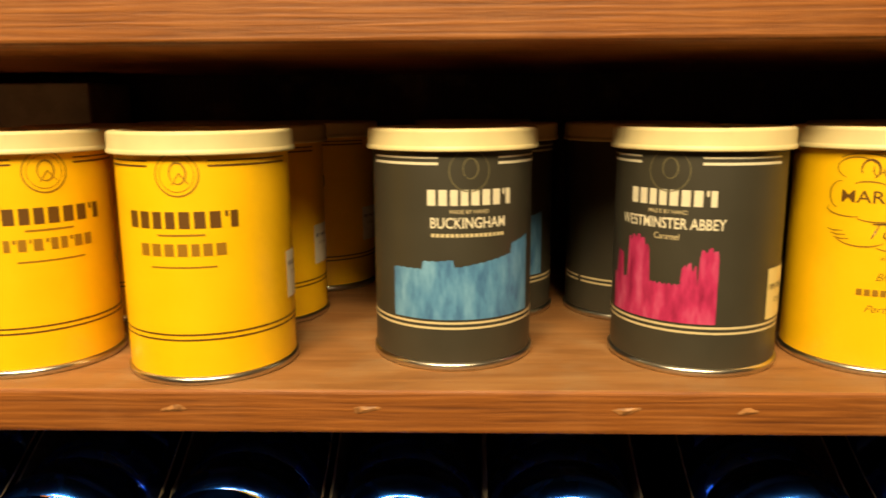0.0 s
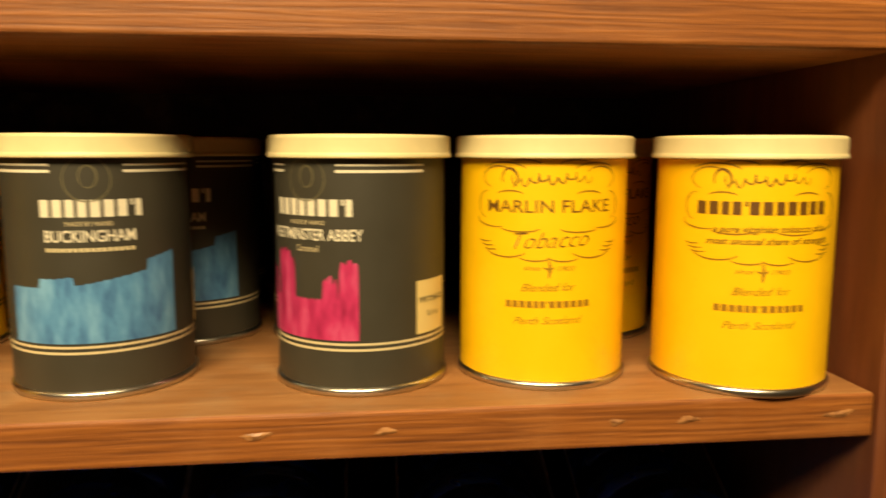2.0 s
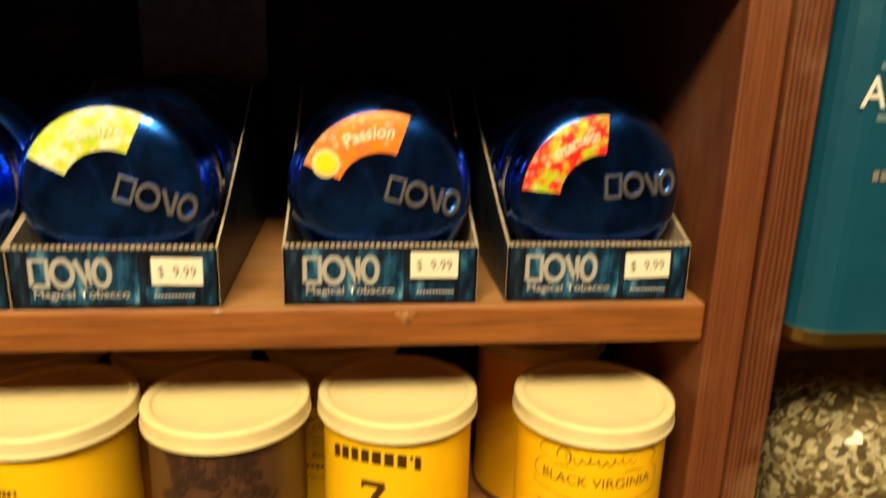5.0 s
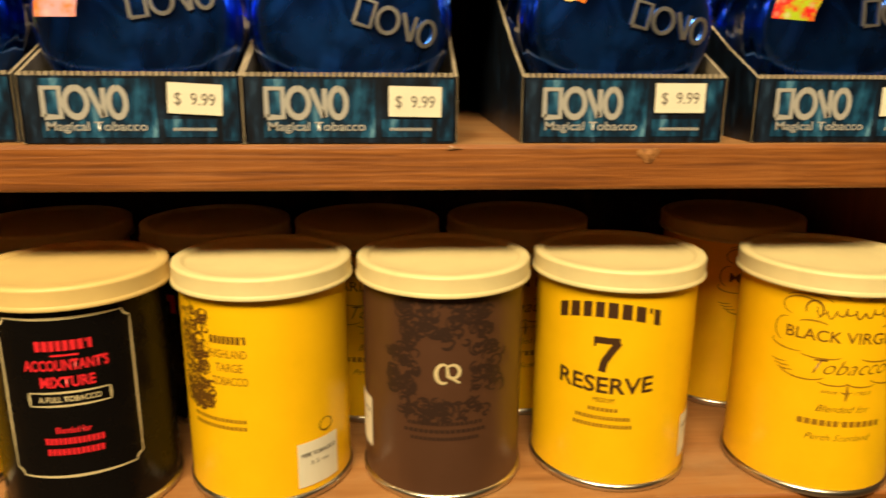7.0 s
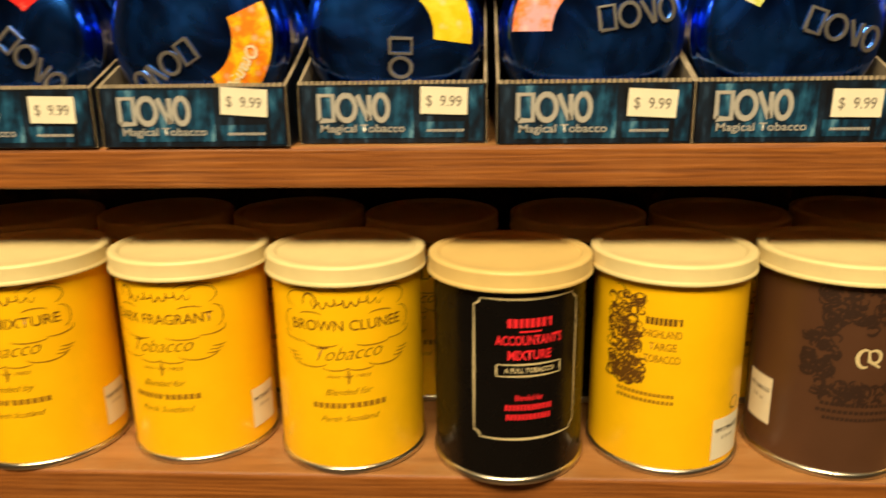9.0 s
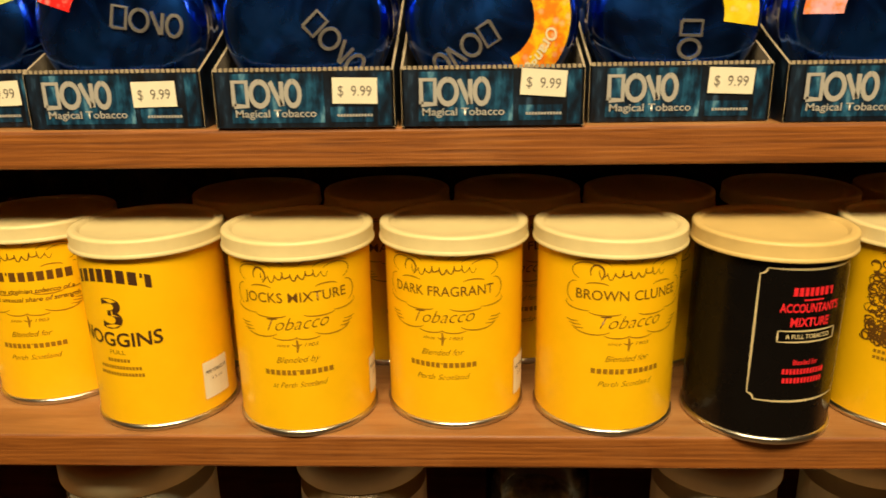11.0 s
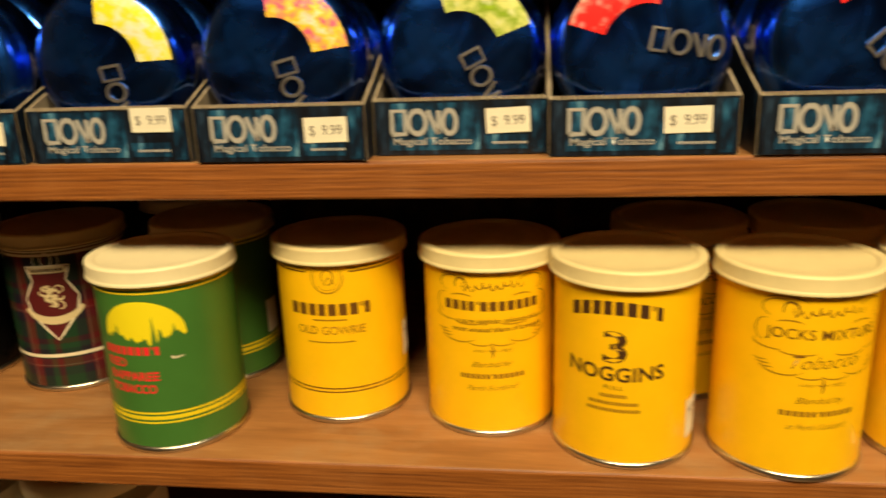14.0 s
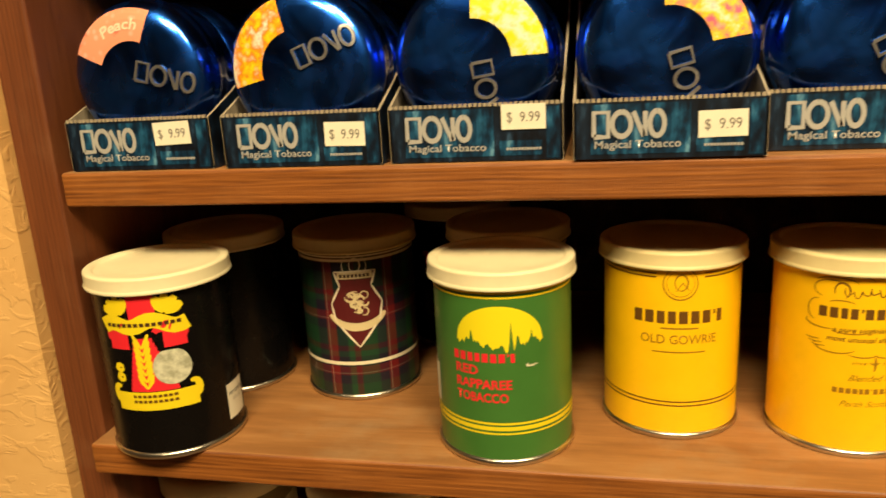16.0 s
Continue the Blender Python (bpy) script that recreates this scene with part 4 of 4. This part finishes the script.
def tray(x, y, z, sticker_u, sticker_v, sticker_tilt):
    """Open-fronted printed card tray, its sides cut down towards the front."""
    ob = thing("display_tray", "dark blue printed card display tray with a white price sticker", "display tray", "tobacco trays", at=pose(x, y, z + 0.0003))
    t, h = 0.0011, TRAY_W / 2
    part("front_panel", solid(-h, h, 0, t, 0, TRAY_F, 0.0002, 1), M_TRAY_DARK, ob)
    part("floor_panel", solid(-h + t, h - t, t, TRAY_D, 0, t), M_CARD, ob)
    part("raised_insert", solid(-h + 2 * t, h - 2 * t, 2 * t, TRAY_D - t, t, 0.0060), M_CARD, ob)
    for side in (-1, 1):
        bm = bmesh.new()
        outline = [(0, 0), (TRAY_D, 0), (TRAY_D, 0.085), (0.125, 0.085), (0.095, 0.068), (0.030, 0.038), (0.0, TRAY_F)]
        a = [bm.verts.new((side * h, v, w)) for v, w in outline]
        b = [bm.verts.new((side * (h - t), v, w)) for v, w in outline]
        bm.faces.new(a)
        bm.faces.new(b)
        for k in range(len(a)):
            bm.faces.new((a[k - 1], a[k], b[k], b[k - 1]))
        bmesh.ops.recalc_face_normals(bm, faces=bm.faces)
        p = part("side_panel", bm, M_TRAY_DARK, ob)
        p.data.materials.append(M_CARD)
        for f in p.data.polygons:
            if f.normal.x * side < 0.5:
                f.material_index = 1
    # torn perforation: pale card teeth along the lip
    lip = bmesh.new()
    n = 34
    for k in range(n):
        u = -h + 0.001 + (TRAY_W - 0.002) * k / n
        box(lip, u, u + TRAY_W / n * 0.66, -0.0002, t + 0.0002, TRAY_F - 0.0004, TRAY_F + 0.0012)
    tagged(part("perforated_lip", lip, M_CARD, ob, "pale torn card edge"), kind="stuff")
    # printed front
    part("teal_print", stand(shift(bar_bm(0.0434, 0.0225), -0.0123, 0.0136), -0.0002), M_TRAY_TEAL, ob)
    part("teal_print", stand(shift(bar_bm(0.0060, 0.0240), 0.0372, 0.0130), -0.0002), M_TRAY_TEAL, ob)
    part("teal_print", stand(shift(bar_bm(0.0200, 0.0070), 0.0220, 0.0060), -0.0002), M_TRAY_TEAL, ob)
    part("printed_mark", stand(shift(mark_shapes(0.98, 0.0, 1.22), -0.0175, 0.0158), -0.0005), M_SILVER_INK, ob, "silver shapes")
    part("lettering", stand(shift(text_bm("Magical Tobacco", 0.0034, 0.0378, 0.0, 0.012), -0.0134, 0.0068), -0.0005), M_SILVER_INK, ob)
    part("print_bar", stand(shift(blocks_bm((1,) * 12, 0.0165, 0.0012), 0.0235, 0.0056), -0.0004), M_SILVER_INK, ob)
    note = part("price_sticker", stand(shift(bar_bm(0.0208, 0.0118), sticker_u, sticker_v, sticker_tilt), -0.0007), M_PAPER, ob, "white price sticker")
    part("lettering", stand(shift(text_bm("$  9.99", 0.0046, 0.0155), sticker_u, sticker_v, sticker_tilt), -0.0009), M_GREY_INK, note)
    return ob


# place across, front, turn of the first tin, flavour, sticker across, up and tilt
TRAYS = [(-0.0455, 0.004, 4, "melon", 0.0222, 0.0170, 2), (-0.1425, 0.003, -14, "passion", 0.0228, 0.0180, 0), (-0.2525, 0.001, -18, "lime", 0.0252, 0.0164, -1), (-0.3365, 0.001, 8, "pink", 0.0243, 0.0172, -3),
         (-0.4245, 0.007, -92, "yellow", 0.0230, 0.0186, -2), (-0.5115, -0.001, -148, "orange", 0.0232, 0.0194, -4), (-0.5985, -0.001, -47, "red", 0.0238, 0.0168, -1), (-0.6890, 0.002, -10, "red", 0.0195, 0.0160, 1),
         (-0.7725, 0.012, -64, "green", 0.0228, 0.0162, 2), (-0.8575, -0.001, -76, "mixed", 0.0230, 0.0148, 1), (-0.9460, 0.003, -82, "lemon", 0.0236, 0.0206, 0), (-1.0335, 0.001, 21, "cocktail", 0.0236, 0.0156, -1), (-1.1250, 0.003, -15, "peach", 0.0205, 0.0188, 2)]
rnd = random.Random(8)
for x, front, turn, flavour, su, sv, st in TRAYS:
    holder = tray(x, front, Z_B, su, sv, st)
    if flavour == "lime":
        part("back_flap", solid(-0.040, 0.040, TRAY_D - 0.002, TRAY_D - 0.0008, 0.002, 0.134), M_CARD, holder, "raw brown card flap")
    y = front + 0.0085
    for k in range(5):
        round_can(x + rnd.uniform(-0.0004, 0.0004), y, Z_B + 0.0063, turn if k == 0 else rnd.uniform(-180, 180), flavour if k < 2 else None, rnd.uniform(-1.0, 1.0) if k == 0 else 0.0)
        y += 0.0400

# ---- the neighbouring bay ----
M_TEAL = printed("teal_tin_print", (0.005, 0.066, 0.125), 0.34)
M_NAVY = mat("navy_ink", (0.006, 0.012, 0.03), 0.4)
M_LIGHT = mat("white_ink", (0.72, 0.72, 0.68), 0.45)
M_BRASS = mat("gilt_metal", (0.72, 0.52, 0.14), 0.28, 1.0)
M_GLASS = mat("clear_glass", (0.96, 0.97, 0.95), 0.03, 0.0, Transmission_Weight=1.0, IOR=1.45)
gn = node(M_GLASS, "ShaderNodeTexNoise", Scale=1.0, Detail=2.0)
link(M_GLASS, coords(M_GLASS, (40, 40, 40)), "Vector", gn, "Vector")
bump(M_GLASS, gn, "Fac", 0.25, 0.004)
M_LEAF = patched("cut_leaf", [(0.35, (0.10, 0.055, 0.015)), (0.55, (0.24, 0.15, 0.05)), (0.7, (0.36, 0.26, 0.10))], 160, 0.8)
M_PACK = patched("striped_packet_print", [(0.40, (0.17, 0.13, 0.08)), (0.5, (0.04, 0.022, 0.015)), (0.6, (0.10, 0.055, 0.03)), (0.68, (0.22, 0.03, 0.02))], 40, 0.4, (0.6, 1, 2.2))
M_REDPACK = printed("red_packet_print", (0.62, 0.03, 0.03), 0.35)


def bay_board(name, z, y0=-0.016):
    ob = thing(name, "dark stained pine shelf board of the next bay", "shelf", "shelf boards", "structure")
    part("board", solid(0.0420, 0.8995, y0, 0.275, z - THICK, z, 0.0015), M_EDGE, ob)


for name, z in (("shelf_next_low", -0.405), ("shelf_next_mid", -0.1715), ("shelf_next_high", 0.24)):
    bay_board(name, z, 0.024 if name == "shelf_next_mid" else -0.016)


def canister(x, y, z):
    """Tall teal tin with rounded corners and gilt rims."""
    ob = thing("tobacco_canister", "tall teal printed tin canister with gilt rims and white lettering", "canister", at=pose(x, y, z) )
    w, d, h = 0.17, 0.085, 0.160
    bm = solid(0, w, 0, d, 0.004, h - 0.006)
    bmesh.ops.bevel(bm, geom=[e for e in bm.edges if abs(e.verts[0].co.z - e.verts[1].co.z) > 0.05], offset=0.016, segments=6, profile=0.5, affect="EDGES")
    body = part("body", bm, M_TEAL, ob)
    for name, z0, z1 in (("base_rim", 0.0, 0.006), ("top_rim", h - 0.008, h)):
        bm = solid(-0.001, w + 0.001, -0.001, d + 0.001, z0, z1)
        bmesh.ops.bevel(bm, geom=[e for e in bm.edges if abs(e.verts[0].co.z - e.verts[1].co.z) > 0.003], offset=0.016, segments=6, profile=0.5, affect="EDGES")
        part(name, bm, M_BRASS, ob, "gilt metal rim")
    part("brand_mark", stand(shift(squiggle(0.052, 0.011, 4, 0.0034), 0.046, 0.146), -0.0006), M_LIGHT, body, "white flowing shape")
    part("lettering", stand(shift(text_bm("WILD", 0.0095, 0.034, 0, 0.01), 0.050, 0.130), -0.0006), M_LIGHT, body)
    part("lettering", stand(shift(text_bm("ATLANTIC", 0.0125, 0.078, 0, 0.01), 0.0475, 0.113), -0.0006), M_LIGHT, body)
    part("printed_line", stand(shift(bar_bm(0.030, 0.003), 0.030, 0.1235), -0.0005), mat("grey_teal_ink", (0.12, 0.20, 0.24), 0.4), body)
    part("printed_line", stand(shift(bar_bm(0.070, 0.003), 0.052, 0.1025), -0.0005), mat("grey_teal_line", (0.12, 0.20, 0.24), 0.4), body)
    bm = bmesh.new()
    vs = [bm.verts.new((u, v, 0)) for u, v in ((0.030, 0.074), (0.154, 0.066), (0.154, 0.104), (0.085, 0.094), (0.050, 0.080))]
    bm.faces.new(vs)
    part("headland_print", stand(bm, -0.0005), M_NAVY, body)
    part("print_bar", stand(shift(blocks_bm((1,) * 14, 0.052, 0.0045), 0.046, 0.0780), -0.0007), M_GREY_INK, body)
    for u, v, tilt in ((0.052, 0.0330, -3), (0.068, 0.0400, 4)):
        note = part("price_sticker", stand(shift(bar_bm(0.0215, 0.0125), u, v, tilt), -0.0009 - u * 0.005), M_PAPER, ob, "white price sticker")
        part("lettering", stand(shift(text_bm("$ 9.99", 0.0042, 0.0145), u, v, tilt), -0.0012 - u * 0.005), M_GREY_INK, note)
    return ob


def glass_jar(x, y, z, r, h, filled=0.7, gilt=True):
    """Thick clear jar with faceted shoulder, a knob lid and cut leaf inside."""
    ob = thing("glass_jar", "clear glass storage jar holding brown cut tobacco", "jar", "glass jars", at=pose(x, y, z))
    outer = [(0, 0.0), (r * 0.92, 0.0), (r, 0.006), (r, h * 0.72), (r * 0.9, h * 0.80), (r * 0.72, h * 0.86), (r * 0.74, h * 0.90)]
    inner = [(r * 0.70, h * 0.90), (r * 0.68, h * 0.86), (r * 0.86, h * 0.79), (r - 0.004, h * 0.71), (r - 0.004, 0.010), (0, 0.008)]
    part("jar_wall", revolve(outer + inner, 40), M_GLASS, ob, smooth=True)
    bm = revolve([(0, 0.0095), (r - 0.005, 0.0115), (r - 0.005, h * filled), (r * 0.5, h * filled + 0.006), (0, h * filled + 0.003)], 32)
    for v in bm.verts:
        v.co += 0.002 * Vector((noise.noise(v.co * 90), noise.noise(v.co * 90 + Vector((5, 0, 0))), noise.noise(v.co * 90 + Vector((0, 7, 0)))))
    part("tobacco", bm, M_LEAF, ob, "brown cut leaf")
    part("lid", revolve([(0, h * 0.905), (r * 0.76, h * 0.905), (r * 0.80, h * 0.93), (r * 0.5, h * 0.96), (r * 0.18, h * 0.97), (r * 0.26, h * 1.02), (r * 0.2, h * 1.06), (0, h * 1.07)], 36), M_GLASS, ob, smooth=True)
    if gilt:
        part("band", revolve([(r * 0.79, h * 0.885), (r * 0.83, h * 0.89), (r * 0.83, h * 0.905), (r * 0.79, h * 0.91)], 40), M_BRASS, ob, "gilt band")
    return ob


def bag(x, y, z, w, h, d):
    """Clear cellophane bag of gilt-wrapped pieces."""
    ob = thing("sweet_bag", "clear bag with gold wrapped pieces standing on a canister", "bag", at=pose(x, y, z))
    r2 = random.Random(3)
    for k in range(70):
        bm = bmesh.new()
        bmesh.ops.create_icosphere(bm, subdivisions=2, radius=1)
        s = r2.uniform(0.0022, 0.0046)
        for v in bm.verts:
            v.co = Vector((v.co.x * s * 1.5, v.co.y * s, v.co.z * s * 0.8))
        o = part("gold_piece", bm, M_BRASS if k % 3 else M_LEAF, ob, smooth=True)
        o.matrix_local = pose(r2.uniform(0.008, w - 0.008), r2.uniform(0.006, d - 0.006), r2.uniform(0.004, h * 0.22), r2.uniform(0, 90), r2.uniform(0, 90), r2.uniform(0, 180))
    bm = solid(0, w, 0, d, 0, h, 0.006, 2)
    bmesh.ops.subdivide_edges(bm, edges=bm.edges[:], cuts=4, use_grid_fill=True)
    for v in bm.verts:
        v.co += 0.0035 * Vector((noise.noise(v.co * 45), noise.noise(v.co * 45 + Vector((3, 1, 0))), 0))
    part("film", bm, M_FILM, ob, "crinkled clear film")
    part("paper_band", solid(-0.001, w, -0.002, -0.0008, h * 0.50, h * 0.64), M_KRAFT, ob, "plain buff paper band")
    return ob


M_FILM = mat("clear_film", (0.9, 0.88, 0.8), 0.10, 0.0, Alpha=0.05)
M_KRAFT = patched("buff_paper", [(0.4, (0.15, 0.11, 0.06)), (0.6, (0.20, 0.15, 0.08))], 60, 0.7)


def packet(x, y, z, w, h, d, material, label, tilt=0.0):
    ob = thing("packet", label, "packet", at=pose(x, y, z, 0, 0, tilt))
    body = part("body", solid(0, w, 0, d, 0, h, 0.002), material, ob)
    part("printed_band", solid(0.002, w - 0.002, -0.0006, 0.0, h * 0.42, h * 0.56), M_KRAFT, body, "buff paper band")
    part("printed_band", solid(0.002, w - 0.002, -0.0006, 0.0, h * 0.90, h * 0.95), M_REDPACK, body, "red band")
    return ob


canister(0.0450, -0.0125, -0.1715 + 0.0002)
bag(0.0450, -0.006, -0.1715 + 0.1605, 0.150, 0.105, 0.070)
packet(0.0560, 0.095, -0.1713, 0.20, 0.360, 0.06, M_PACK, "tall printed packet with pale and red bands behind the canister")


def cut_glass_jar(x, y, z, r, h):
    """Heavy cut-glass jar with a domed, faceted top full of pale leaf."""
    ob = thing("cut_glass_jar", "heavy cut-glass jar with a domed faceted top", "jar", "glass jars", at=pose(x, y, z))
    prof = [(0, 0), (r * 0.9, 0), (r, 0.006), (r, h - r * 0.8)] + [(r * math.cos(radians(a)), h - r * 0.8 + r * 0.8 * math.sin(radians(a))) for a in range(10, 90, 10)] + [(0, h)]
    bm = revolve(prof, 44)
    for v in bm.verts:
        v.co += Vector((v.co.x, v.co.y, 0)) * 0.05 * noise.noise(v.co * 85) + Vector((0, 0, 0.004 * noise.noise(v.co * 110)))
    part("jar_wall", bm, M_GLASS, ob, "faceted clear glass")
    bm = revolve([(max(0, q - 0.006), max(0.006, p - 0.006)) for q, p in prof], 36)
    for v in bm.verts:
        v.co += 0.003 * Vector((noise.noise(v.co * 120), noise.noise(v.co * 120 + Vector((4, 0, 0))), noise.noise(v.co * 120 + Vector((0, 6, 0)))))
    part("tobacco", bm, M_LEAF_PALE, ob, "pale gold cut leaf")


M_LEAF_PALE = patched("pale_cut_leaf", [(0.35, (0.16, 0.11, 0.04)), (0.52, (0.42, 0.34, 0.16)), (0.7, (0.72, 0.66, 0.42))], 330, 0.5, voronoi=True)
cut_glass_jar(0.1240, 0.050, -0.4048, 0.048, 0.184)

# ---- the shelf below: only lids and shoulders show ----
M_WHITE_LID = printed("off_white_plastic", (0.62, 0.58, 0.44), 0.45, 0.06, 0.0)
M_AMBER = printed("amber_tub_print", (0.42, 0.30, 0.14), 0.4)


def tub(x, y, r, h, lid, body, label):
    ob = thing("tobacco_tub", label, "tub", "tubs", at=pose(x, y, Z_D))
    part("body", revolve([(0, 0), (r * 0.9, 0), (r * 0.93, 0.002), (r * 0.95, h - 0.014), (0, h - 0.014)], 40), body, ob, smooth=True)
    part("lid", revolve([(r * 0.94, h - 0.016), (r, h - 0.016), (r, h - 0.003), (r - 0.002, h), (r - 0.006, h), (r - 0.008, h - 0.002), (0, h - 0.002)], 44), lid, ob, smooth=True)
    part("label_band", revolve([(r * 0.953, 0.02), (r * 0.953, h - 0.030)], 40), M_PAPER, ob, "pale paper label")
    return ob


TUBS = [(-1.140, 0.070, 0.046, 0.115, "cream"), (-1.035, 0.070, 0.045, 0.115, "cream"), (-0.737, 0.068, 0.048, 0.115, "cream"), (-0.5915, 0.068, 0.0425, 0.116, "amber"), (-0.368, 0.066, 0.0395, 0.115, "white"), (-0.270, 0.075, 0.0375, 0.113, "cream"), (-0.150, 0.080, 0.0375, 0.113, "white")]
for x, y, r, h, kind in TUBS:
    tub(x, y, r, h, M_WHITE_LID if kind != "cream" else M_CREAM2, M_AMBER if kind == "amber" else M_WHITE_LID, {"cream": "squat pale tub with a cream lid below the shelf", "white": "pale tub with an off-white lid and paper label", "amber": "amber printed tub with a pale lid"}[kind])
for x in (-0.478,):
    glass_jar(x, 0.080, Z_D + 0.0002, 0.034, 0.113, 0.5, gilt=False)


M_GREYCARD = patched("grey_carton", [(0.4, (0.16, 0.15, 0.14)), (0.6, (0.22, 0.21, 0.19))], 40, 0.8)


def card_box(x, y, z, w, h, d):
    """Open pale carton with a blue printed panel, far back in the shade."""
    ob = thing("carton", "pale carton with a blue printed panel in the shade", "box", at=pose(x, y, z))
    body = part("body", solid(0, w, 0, d, 0, h, 0.0015), M_GREYCARD, ob)
    part("blue_panel", solid(0.01, w * 0.55, -0.0006, 0, h * 0.45, h * 0.93), M_CAN, body, "blue printed panel")


card_box(-0.700, 0.195, Z_A, 0.155, 0.128, 0.06)
